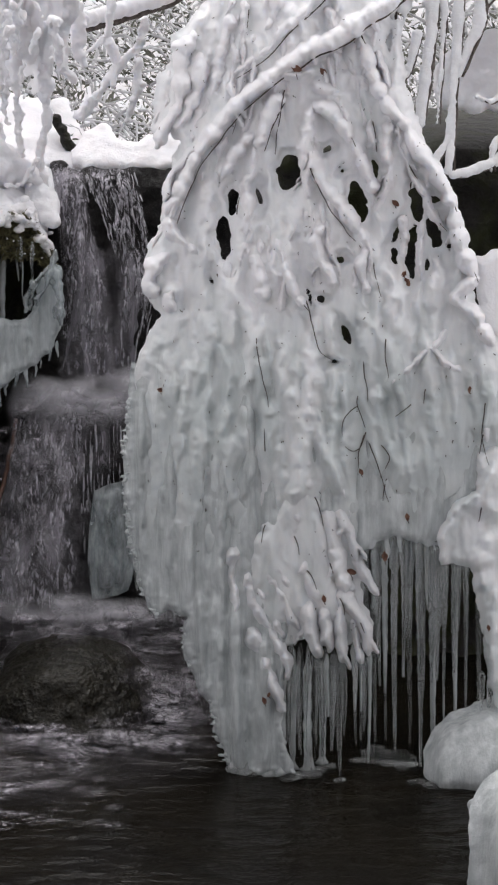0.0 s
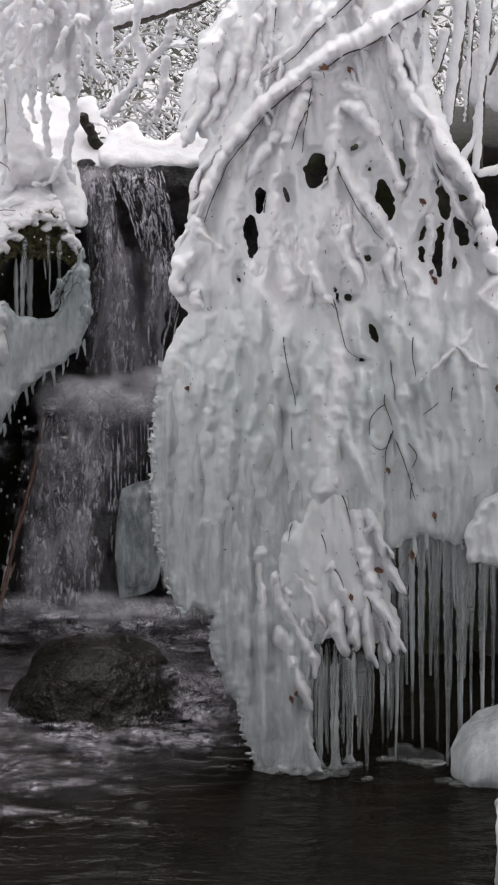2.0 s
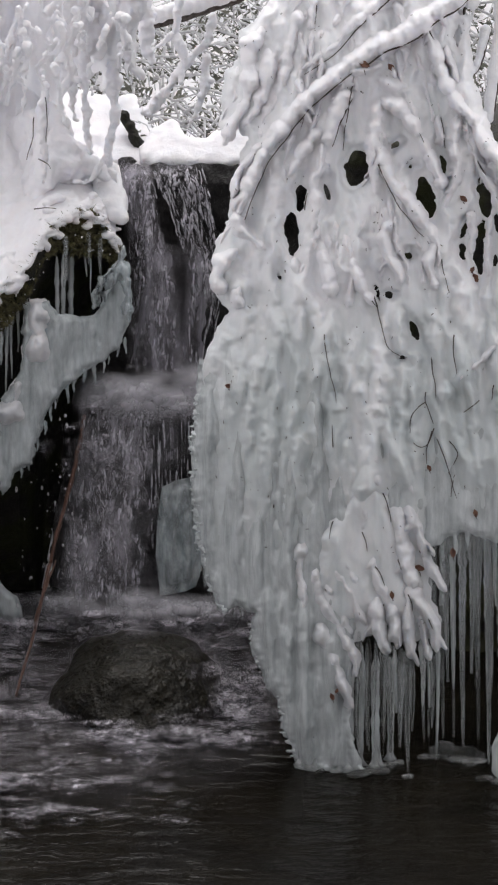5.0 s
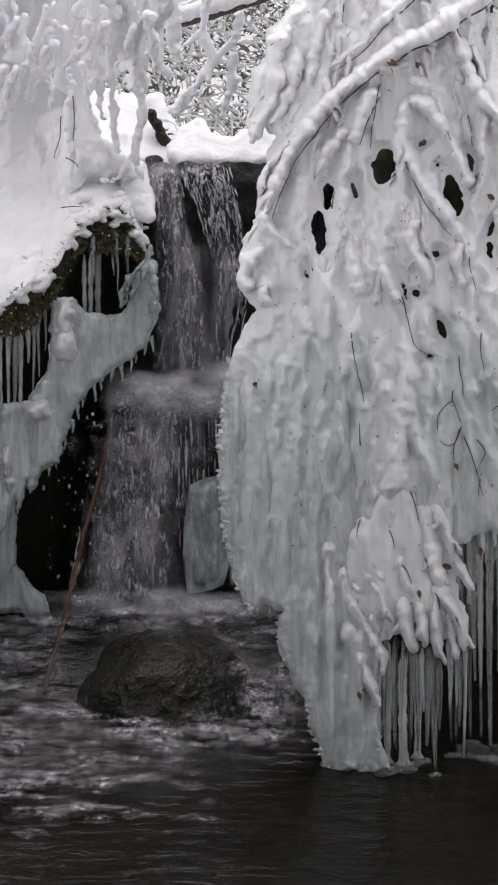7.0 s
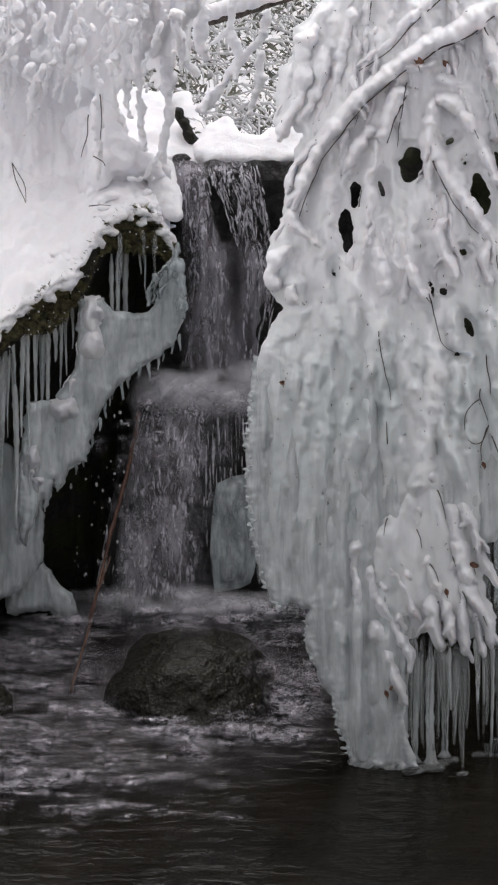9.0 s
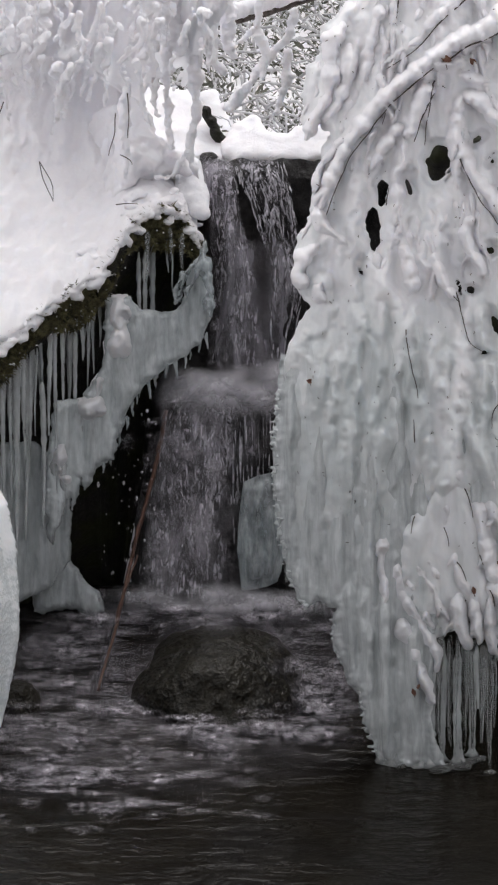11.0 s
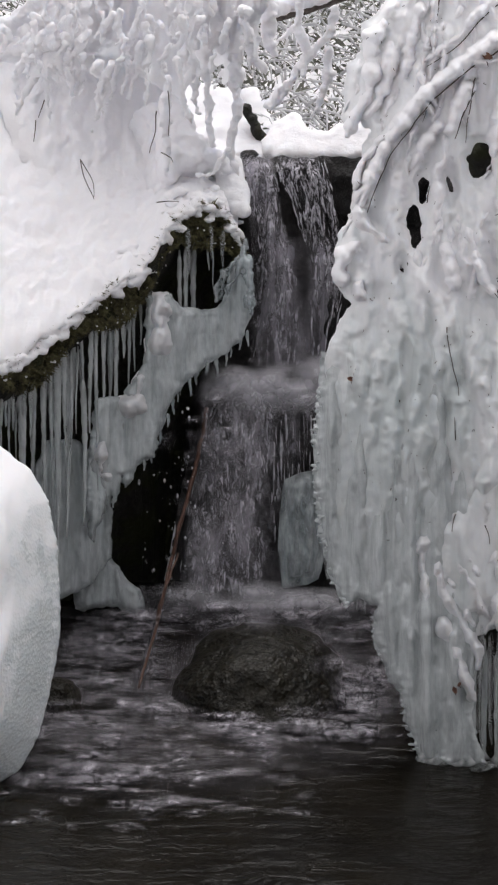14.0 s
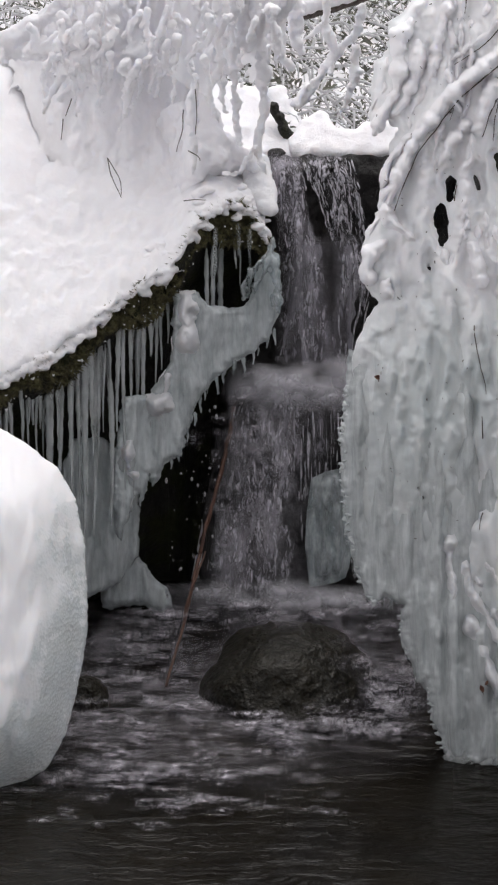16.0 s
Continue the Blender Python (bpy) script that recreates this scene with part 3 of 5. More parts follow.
def puffs(count, place, ru, rv, seed):
    """Soft billows of spray, each a bulging torn disc."""
    out, cover = [], []
    for i in range(count):
        u, v, y = place(i)
        a, b, n = random.uniform(*ru), random.uniform(*rv), 20
        verts = [at(u, v, y - 0.04)]
        cover.append(1.0)
        for ring, c in ((0.35, 0.9), (0.7, 0.5), (1.0, 0.0)):
            for k in range(n):
                t = 2 * math.pi * k / n
                q = ring * (1 + 0.3 * noise.noise(Vector((math.cos(t) * 1.3, math.sin(t) * 1.3, i + seed))))
                verts.append(at(u + a * q * math.cos(t), v + b * q * math.sin(t), y - 0.04 * (1 - ring)))
                cover.append(c)
        faces = [(0, 1 + k, 1 + (k + 1) % n) for k in range(n)]
        for r in range(2):
            faces += [(1 + r * n + k, 1 + (r + 1) * n + k, 1 + (r + 1) * n + (k + 1) % n, 1 + r * n + (k + 1) % n) for k in range(n)]
        out.append((verts, faces))
    return merged(out), cover


cloud, cover = puffs(22, lambda i: (52 + 9 * i + random.uniform(-8, 8), random.uniform(678, 732), 1.19 - 0.01 * (i % 3)), (40, 66), (26, 42), 3)
tagged(solid("ledge_spray", *cloud, MIST, falls, "white spray and foam on the middle rock step", cover=cover), kind="stuff")

# splashes that burst sideways off the lower step
cloud, cover = puffs(44, lambda i: (random.gauss(34, 34), random.uniform(726, 960), 1.13 - 0.02 * (i % 3)), (8, 30), (9, 30), 51)
tagged(solid("side_splash", *cloud, CHURN_MIST, falls, "torn white splashes beside the lower fall", cover=cover), kind="stuff")

# drops flung off to the side
drops = []
for _ in range(80):
    u, v = random.gauss(14, 42), random.uniform(700, 1080)
    p = at(u - (v - 700) * 0.16, v, random.uniform(1.0, 1.2))
    r = size(random.uniform(0.5, 1.0) ** 2 * 2.8, 1.1)
    drops.append(((BALL_V * (r, r, r * random.uniform(0.9, 2.2)) + np.array(p)).tolist(), [tuple(f) for f in BALL_F.tolist()]))
spray = solid("spray_drops", *merged([([Vector(q) for q in v], f) for v, f in drops]), STRAND)
tagged(spray, "flying white water drops beside the falls", "water drops", kind="stuff")

# the water itself is milky with bubbles where the falls churn it
rows, cover = [], []
for v in range(1084, 1470, 7):
    row = []
    for u in range(-330, 420, 9):
        p = on_water(u, v)
        p.z = ripple(p.x, p.y) + 0.002
        row.append(p)
        cover.append(max(0.0, min(1, (v - 1084) / 20, (1450 - v) / 150) * min(1, (u + 330) / 60, (410 - u) / 90) * min(1, (1.0 - 0.0016 * max(0, v - 1250) * max(0, u - 60) / 60))))
    rows.append(row)
churned = sheet("churned_water", rows, AERATED, cover=cover)
tagged(churned, "milky churned water full of bubbles below the falls", "water", kind="stuff")

# foam that drifts over the pool, in torn flat patches
patches, foam_cover = [], []
for i in range(380):
    v = 1068 + 430 * random.random() ** 1.9
    mid, wide = interp(v, [(1066, 110), (1250, 40), (1460, -90), (1550, -150)]), interp(v, [(1066, 110), (1110, 150), (1300, 170), (1460, 150)])
    c = on_water(random.gauss(mid, wide * 0.85), v)
    if i % 9 == 0:
        c = on_water(random.gauss(-150, 50), random.gauss(1185, 45))
    elif i % 9 == 1:
        c = on_water(random.gauss(305, 35), random.gauss(1290, 28))
    elif i % 9 == 2:
        c = on_water(random.gauss(-40, 60), random.gauss(1250, 50))
    if ((c.x + 0.145) / 0.24) ** 2 + ((c.y - 0.55) / 0.36) ** 2 < 0.9:
        continue
    a, b = random.uniform(0.012, 0.05), random.uniform(0.008, 0.03)
    n, turn, ph = 14, random.gauss(0, 0.35), random.uniform(0, 9)
    ring = []
    for k in range(n):
        t = 2 * math.pi * k / n
        q = 1 + 0.4 * noise.noise(Vector((math.cos(t) * 1.5, math.sin(t) * 1.5, ph)))
        x, y = a * q * math.cos(t), b * q * math.sin(t)
        p = Vector((c.x + x * math.cos(turn) - y * math.sin(turn), c.y + x * math.sin(turn) + y * math.cos(turn), 0))
        p.z = ripple(p.x, p.y) + 0.003
        ring.append(p)
    top = Vector((c.x, c.y, ripple(c.x, c.y) + 0.006))
    patches.append((ring + [top], [(k, (k + 1) % n, n) for k in range(n)]))
    foam_cover += [0.0] * n + [1.0]
foam = solid("foam", *merged(patches), FOAM, cover=foam_cover)
tagged(foam, "torn streaks of white foam drifting on dark water", "foam", kind="stuff")
cloud, cover = puffs(24, lambda i: (-40 + 15 * i + random.uniform(-10, 10), 1088 + random.uniform(-14, 14), on_water(0, 1105).y - 0.02 * (i % 3)), (45, 80), (20, 36), 9)
tagged(solid("spray_cloud", *cloud, MIST, cover=cover), "white churned spray where the falls strike the pool", "spray", kind="stuff")

def low_spray(i):
    u, v = random.choice(((random.gauss(110, 130), random.uniform(1095, 1150)), (random.gauss(-130, 55), random.gauss(1170, 45)), (random.gauss(-60, 110), random.gauss(1300, 45)), (random.gauss(300, 30), random.gauss(1275, 25)), (random.gauss(-220, 60), random.gauss(1350, 40)), (random.gauss(-70, 120), min(1470, random.gauss(1400, 40))), (random.gauss(150, 140), random.uniform(1085, 1125)), (random.gauss(140, 90), random.gauss(1322, 12))))
    return u, v - 8, on_water(u, v).y - 0.01


cloud, cover = puffs(290, low_spray, (20, 70), (6, 20), 21)
more, cover_more = puffs(24, lambda i: (random.gauss(175, 110), random.gauss(1112, 16), 0.60) if i % 2 else (random.gauss(318, 26), random.gauss(1215, 35), 0.45), (26, 70), (10, 24), 33)
cloud, cover = merged([cloud, more]), cover + cover_more
tagged(solid("low_spray", *cloud, CHURN_MIST, cover=cover), "grey churned spray hanging low over the pool", "spray", kind="stuff")
pillar = thing("ice_pillar", "grey frozen pillar standing under the lower falls", "ice", where=on_water(190, 1062))
relief("ice_body", CLEAR_SHEET, pillar, "bubbly grey ice", [(158, 930), (166, 870), (196, 856), (234, 850), (240, 1000), (228, 1046), (206, 1056), (164, 1062), (156, 1000)], lambda u, v: 1.17 + 0 * u, [stroke([(u, 900), (u + 2, 1040)], 9, 8, 3, 3, wob=0.1) for u in range(162, 230, 13)], (), step=2.4, base=8, edge=lambda u, v: 26 + 0 * u, back=0.05, blend=3, wobble=1.0, lumps=(3, 2.4), flute=4, deep=1.4)

# ---- rocks in the pool ----
def ellipsoid(name, u, v, y, ru, rv, ry, mat, parent, lump=0.16, freq=6.0):
    c = at(u, v, y)
    bm = bmesh.new()
    bmesh.ops.create_icosphere(bm, subdivisions=6, radius=1)
    for w in bm.verts:
        d = w.co.copy()
        k = 1 + lump * noise.noise(d * 1.4 + c) + lump * 0.5 * noise.noise(d * 3.3 + c) + lump * 0.22 * noise.noise(d * freq * 2) + lump * 0.10 * noise.noise(d * freq * 7)
        w.co = c + Vector((d.x * size(ru, y), d.y * ry, d.z * size(rv, y))) * k
    me = bpy.data.meshes.new(name)
    bm.to_mesh(me)
    bm.free()
    me.polygons.foreach_set("use_smooth", [True] * len(me.polygons))
    me.materials.append(mat)
    ob = new(name, me)
    ob.parent = parent
    ob.matrix_parent_inverse = Matrix.Translation(-parent.location)
    return ob


def boulder(name, u, v, y, ru, rv, ry, mat, label, category, lump=0.16, freq=6.0, part_name="stone"):
    c = at(u, v, y)
    top = thing(name, label, category, where=(c.x, c.y, max(0, c.z - size(rv, y))))
    ellipsoid(part_name, u, v, y, ru, rv, ry, mat, top, lump, freq)
    return top


boulder("stream_boulder", 128, 1256, 0.56, 156, 130, 0.28, BOULDER, "wet grey-brown boulder half sunk below the falls", "boulder", 0.14)
boulder("stone", -235, 1262, 0.45, 40, 42, 0.07, BOULDER, "small wet brown stone at the pool's edge", "stone")
ice_l = thing("ice_boulder", "rounded ice mound capped with smooth snow beside the pool", "ice mound", where=on_water(-400, 1425))
left_y = on_water(-400, 1425).y
relief("ice_body", MOUND, ice_l, "", [(-385, 780), (-335, 812), (-282, 854), (-252, 908), (-236, 982), (-232, 1072), (-230, 1132), (-239, 1192), (-250, 1252), (-270, 1326), (-300, 1382), (-385, 1440), (-520, 1460), (-680, 1300), (-680, 860), (-540, 740), (-450, 746)],
       lambda u, v: left_y + 0.06 + 0.0006 * (1430 - v) + 0 * u, (), (), step=3, base=85, edge=150, back=0.3, wobble=0.8, lumps=(3.0, 0.2), frill=1.6, deep=2.4, blur=90)



# ---- the left bank: snow slab on a mossy overhang, ice below ----
EDGE_V = [(-620, 840), (-500, 770), (-385, 690), (-300, 652), (-230, 602), (-160, 546), (-90, 502), (-64, 474), (-48, 436), (-20, 404), (15, 387), (45, 389), (62, 402), (80, 434), (96, 466)]
EDGE_Y = [(-620, 0.4), (-500, 0.50), (-385, 0.66), (-230, 0.84), (-100, 0.97), (0, 1.07), (95, 1.18)]
BACK_V = [(-620, 90), (-385, 85), (-300, 95), (-150, 120), (-60, 170), (-20, 215), (30, 290), (95, 340)]
SLAB_Y = [(-620, 0.95), (-120, 0.95), (0, 0.6), (60, 0.35), (110, 0.22)]
overhang = thing("overhang_rock", "black mossy rock overhang above a dark hollow", "rock", where=at(-150, 900, 1.2))
rows = []
for d, back in ((-14, 0.08), (4, 0.01), (22, 0.0), (46, 0.02), (64, 0.08), (95, 0.2), (140, 0.27), (200, 0.3), (300, 0.34), (450, 0.4), (720, 0.5)):
    row = []
    for i in range(0, 181):
        v_lim = [(380, 99), (470, 100), (640, 88), (700, 40), (760, 10), (1100, -60)]
        u = -620 + 4 * i
        v = interp(u, EDGE_V) + d
        u = min(u, interp(v, v_lim))
        p = Vector((u * 0.02, v * 0.02, 4.4))
        row.append(at(u, min(v, 1120), interp(u, EDGE_Y) + back + 0.04 * noise.noise(p) + 0.02 * noise.noise(p * 2.7)))
    rows.append(row)
sheet("rock_body", rows, MOSSY_ROCK, overhang)
slab = thing("snow_slab", "deep smooth snow lying on the overhanging rock", "snow", where=at(-200, 590, 0.9))
rows = []
for w in np.concatenate([[-0.05, -0.025], np.linspace(0, 0.1, 8), np.linspace(0.115, 0.5, 48), np.linspace(0.52, 1.0, 25), [1.1]]):
    row = []
    for u in range(-620, 90, 5):
        v0, v1 = interp(u, EDGE_V), interp(u, BACK_V)
        t = abs(w)
        p = Vector((u * 0.03, w * 9, 2.2))
        puff = (12 * noise.noise(p) + 7 * noise.noise(p * 2.9)) * max(0.4, 1 - 3 * t) + 7 * noise.noise(p * 0.6) + 3 * noise.noise(Vector((u * 0.06, w * 22, 8)))
        if w < 0:
            row.append(at(u, v0 + 14 + puff, interp(u, EDGE_Y) + 0.03 - w))
        else:
            row.append(at(u, v0 + (v1 - v0) * min(1, w) ** 0.85 + puff * (1 - t * 0.8), interp(u, EDGE_Y) - 0.02 + interp(u, SLAB_Y) * w + 0.25 * max(0, w - 0.9)))
            q = row[-1]
            q.z += 0.010 * noise.noise(q * 24) + 0.006 * noise.noise(q * 60)
    rows.append(row)
sheet("snow_layer", rows, SNOW, slab)

fused("snow_drape", filled([(-95, 230), (-45, 190), (-10, 215), (30, 275), (62, 300), (84, 345), (88, 382), (50, 388), (10, 396), (-40, 430), (-110, 465), (-140, 380)], 13, lambda u, v: interp(u, EDGE_Y) + 0.09 + 0.0008 * (interp(u, EDGE_V) - v) + 0.05 * noise.noise(Vector((u * 0.035, v * 0.012, 6))) + 0.004 * max(0, -40 - u) + 0.0035 * max(0, v - interp(u, EDGE_V) + 90), thick=1.1), SNOW, slab, "grey crusted snow draped over the edge", 0.006, 0.008, 22)
fused("snow_drape", filled([(40, 305), (62, 292), (88, 312), (104, 380), (98, 405), (78, 388), (52, 360)], 11, lambda u, v: 1.2 + 0.0016 * (400 - v), thick=1.3), SNOW_WET, slab, "", 0.007, 0.006)

# moss tufts along the edge
tufts = []
for _ in range(4200):
    u = random.uniform(-480, 98)
    d = random.uniform(-10, 74) * (0.5 + 0.5 * math.sin(u * 0.021 + 1) ** 2)
    base = at(u, interp(u, EDGE_V) + d, interp(u, EDGE_Y) - 0.005 + 0.01 * random.random())
    for _ in range(3):
        tip = base + Vector((random.gauss(0, 1), -abs(random.gauss(0, 0.8)), random.gauss(-0.3, 0.8))).normalized() * random.uniform(0.008, 0.022)
        w = Vector((random.gauss(0, 1), random.gauss(0, 1), random.gauss(0, 1))).normalized() * 0.0028
        tufts.append(([base - w, base + w, tip, base + Vector((0, 0.006, -0.003))], [(0, 1, 2), (1, 3, 2), (3, 0, 2), (0, 3, 1)]))
tagged(solid("moss", *merged(tufts), MOSS, overhang, "dark green moss with frozen tips", smooth=False), kind="stuff")

# frozen clots of snow caught in the moss
clots = []
for _ in range(150):
    u = random.uniform(-480, 90)
    p = at(u, interp(u, EDGE_V) + random.uniform(-10, 66), interp(u, EDGE_Y) - 0.01)
    r = size(random.uniform(1.5, 4), 0.9)
    clots.append((p.x, p.y, p.z, r, r, r * 0.8))
for i in range(420):
    u = random.uniform(-520, 90)
    v = interp(u, EDGE_V) + random.choice((random.gauss(-8, 6), random.uniform(-60, 4), random.gauss(4, 9)))
    p = at(u, v, interp(u, EDGE_Y) - 0.012 + 0.0018 * max(0, interp(u, EDGE_V) - v))
    r = size(random.uniform(2, 11), 0.9)
    clots.append((p.x, p.y + 0.006, p.z, r * random.uniform(1, 1.7), r * 1.2, r * 0.8))
fused("snow_lip", clots, SNOW, slab, "lumpy edge of the snow", 0.004, 0.003, 60, 0, 4)

hang = thing("hanging_ice", "icicles and ice apron hanging from the mossy overhang", "ice", where=at(-110, 1040, 1.1))
APRON = [(-84, 662), (-76, 544), (-36, 540), (-18, 562), (18, 570), (52, 562), (68, 506), (84, 474), (100, 462), (107, 494), (110, 562), (96, 622), (64, 646), (34, 664), (0, 692), (-26, 718), (-40, 744), (-50, 782), (-64, 832), (-80, 838), (-94, 846),
         (-106, 874), (-117, 882), (-124, 866), (-135, 922), (-142, 892), (-156, 944), (-175, 986), (-186, 920), (-184, 826), (-168, 724), (-124, 720)]
apron_y = lambda u, v: 1.0 + 0.0006 * (u + 100) + 0 * v
veins = [stroke([(u, v), (u + random.gauss(0, 2), v + far)], random.uniform(4, 8), 3, random.uniform(1, 4), 1, wob=0.08) for u, v, far in ((random.uniform(-180, 90), random.uniform(570, 800), random.uniform(40, 150)) for _ in range(60))]
relief("ice_apron", APRON_ICE, hang, "grey-blue milky ice sheet", APRON, apron_y, veins, (), step=2.4, base=7, edge=12, back=0.03, blend=3, wobble=3.0, lumps=(4, 1.2), flute=2.5, frill=2.5, deep=1.8)
rim = [stroke(pts, r0, r1, 5, 5, wob=0.6, own=True) for pts, r0, r1 in (([(98, 448), (92, 480), (78, 510), (66, 540)], 7, 5), ([(100, 470), (104, 520), (106, 580)], 8, 6), ([(60, 500), (48, 526), (46, 556)], 4, 3), ([(80, 480), (62, 506), (54, 548)], 3, 3))]
relief("ice_apron", CLEAR_SHEET, hang, "rim of ice beside the falls", None, lambda u, v: 1.06 + 0 * u, rim, (), step=2, edge=6, back=0.02, wobble=4.0, lumps=(2, 1.5), floor=-6, deep=1.6)
relief("ice_foot", APRON_ICE, hang, "lump of ice at the water", [(-204, 1036), (-172, 1008), (-138, 1010), (-112, 1044), (-88, 1064), (-78, 1100), (-98, 1112), (-128, 1094), (-170, 1098), (-206, 1100)], lambda u, v: 1.10 + 0 * u, (), (), step=2.4, base=14, edge=16, back=0.08, wobble=4.0, lumps=(4, 1.5), deep=1.5)
relief("ice_wall", APRON_ICE, hang, "grey fluted sheet of ice", [(-262, 800), (-200, 800), (-150, 840), (-138, 930), (-138, 1010), (-176, 1060), (-232, 1084), (-300, 1090), (-290, 900)], lambda u, v: 1.02 + 0.0008 * (u + 200) + 0 * v,
       [stroke([(u, 780), (u + random.gauss(0, 4), random.uniform(960, 1070))], 10, 6, 4, 2, wob=0.1) for u in range(-286, -140, 13)], (), step=2.6, base=6, edge=16, back=0.04, blend=3, wobble=4.0, lumps=(4, 1.2), flute=3, deep=1.8)
for clump in ([([(-50, 550), (-60, 580), (-54, 606), (-58, 650)], 21, 17), ([(-40, 556), (-44, 590)], 14, 12)], [([(-82, 688), (-96, 722), (-110, 742)], 12, 22), ([(-92, 726), (-84, 752)], 16, 10)], [([(-152, 800), (-158, 826), (-156, 850)], 17, 15), ([(-150, 860), (-152, 890)], 11, 8)]):
    relief("snow_clump", SNOW_WET, hang, "frozen snow on the ice", None, lambda u, v: apron_y(u, v) - 0.006, [stroke(*c, 3, 3, wob=0.5, own=True) for c in clump], (), step=2.2, edge=lambda u, v: 15 + 0 * u, back=0.02, blend=6, wobble=5.0, lumps=(4, 1.2), floor=-6, deep=1.7, blur=6)
for u, v0, v1, r in ((-298, 650, 900, 9), (-288, 655, 840, 7), (-276, 655, 780, 6), (-315, 690, 830, 6), (-335, 700, 800, 5), (-350, 705, 800, 6), (-368, 710, 790, 5), (-262, 640, 700, 4),
                     (-245, 640, 960, 7), (-234, 640, 930, 6), (-222, 645, 860, 7), (-212, 650, 900, 6), (-200, 640, 820, 4), (-196, 620, 690, 6), (-190, 700, 980, 9),
                     (-176, 585, 820, 8), (-165, 580, 900, 8), (-154, 575, 840, 7), (-143, 575, 760, 7), (-130, 570, 820, 8), (-120, 570, 700, 6), (-110, 560, 740, 7), (-98, 560, 690, 6), (-88, 560, 660, 6),
                     (-172, 830, 985, 11), (-152, 830, 960, 9), (-120, 740, 870, 10), (-112, 760, 880, 8), (-92, 760, 860, 8), (-76, 770, 835, 7), (-20, 470, 720, 8), (-8, 460, 700, 6), (4, 455, 690, 7), (-70, 540, 620, 6),
                     (30, 440, 510, 4), (42, 470, 560, 3), (-300, 665, 1000, 10), (-280, 665, 1010, 9), (-258, 645, 1020, 9), (-236, 645, 1030, 10), (-216, 645, 1010, 9), (-384, 715, 800, 6), (-400, 720, 820, 7)):
    icicle(hang, u + random.uniform(-3, 3), v0 - 8, v1 - random.uniform(0, 50), r * random.uniform(0.5, 0.95), interp(u, EDGE_Y) + 0.03 + 0.04 * random.random(), random.uniform(-3, 3))
for u, v in ((100, 628), (88, 640), (74, 652), (60, 660), (44, 674), (28, 684), (12, 694), (-4, 708), (-20, 726), (-32, 750), (-42, 776), (-54, 806), (-66, 836), (-84, 846), (-100, 840)):
    icicle(hang, u + random.uniform(-4, 4), v - 24, v + random.uniform(-2, 14), random.uniform(2.5, 4.5), 1.0 + 0.0006 * (u + 100), 0, CLEAR_SHEET, "icicle", 0.4)
for _ in range(4):
    u = random.uniform(-45, 60)
    icicle(hang, u, interp(u, EDGE_V) + 30, interp(u, EDGE_V) + random.uniform(80, 170), random.uniform(2.5, 5), interp(u, EDGE_Y) - 0.02, random.uniform(-2, 2), GLASS_ICE)
for _ in range(44):
    u = random.uniform(-470, -90)
    v0 = interp(u, EDGE_V) + 35
    icicle(hang, u, v0, v0 + random.uniform(25, 160), random.uniform(2.5, 5), interp(u, EDGE_Y) + 0.06 + 0.05 * random.random(), random.uniform(-2, 2))
stick = thing("stick", "bare red-brown stick leaning in the stream beside the falls", "stick", where=on_water(-84, 1222))
twig(stick, [(30, 742, 1.2), (8, 850, 1.06), (-30, 1000, 0.88), (-58, 1120, 0.72), (-92, 1240, 0.52)], 4.3, STICK, "shaft")
twig(stick, [(-58, 1120, 0.70), (-50, 1080, 0.72), (-22, 1000, 0.82)], 3, STICK, "side_shoot")
twig(stick, [(-30, 1005, 0.87), (-22, 960, 0.9), (2, 880, 1.0)], 3, STICK, "side_shoot")

# ---- the great curtain of snowy branches over the pool ----
def dc(u, v):
    """How deep the curtain hangs: it leans back towards its top and its outer sides."""
    top, left, right = np.clip((700 - np.asarray(v, float)) / 700, 0, 1.1), np.clip((560 - np.asarray(u, float)) / 330, 0, 1.2), np.clip((np.asarray(u, float) - 720) / 200, 0, 1.5)
    return 0.03 + 0.24 * top ** 1.3 + 0.28 * left ** 2 + 0.06 * right ** 2


shrub = thing("snowy_shrub", "drooping shrub branches buried in thick glazed snow over the pool", "shrub", where=at(800, 300, 0.6))
MASS = [(460, -90), (332, 36), (303, 66), (305, 108), (283, 132), (274, 184), (266, 232), (276, 248), (300, 236), (318, 248), (306, 282), (294, 330), (288, 392), (262, 432), (255, 486), (266, 530), (286, 556),
        (262, 594), (242, 640), (240, 690), (246, 800), (248, 900), (268, 1000), (300, 990), (360, 1040), (420, 1000), (480, 960), (600, 940), (650, 890), (740, 910), (800, 880), (860, 830), (960, 830), (960, 640), (868, 590), (836, 500), (816, 420), (800, 330), (752, 236), (722, 150), (712, 60), (760, -90)]
GAPS = [gap(*g) for g in ((513, 305, 22, 31, 0), (396, 422, 11, 41, 0.12), (413, 360, 8, 26, -0.12), (459, 349, 5, 13, 0), (635, 358, 15, 38, 0.1), (740, 355, 11, 39, 0.15), (707, 402, 6, 26, -0.5), (700, 453, 6, 15, 0.1),
                          (731, 442, 9, 49, 0), (769, 409, 12, 28, 0.1), (755, 466, 3, 13, 0), (611, 595, 8, 20, 0.35), (771, 351, 8, 7, 0.3), (663, 300, 6, 20, 0.1))]
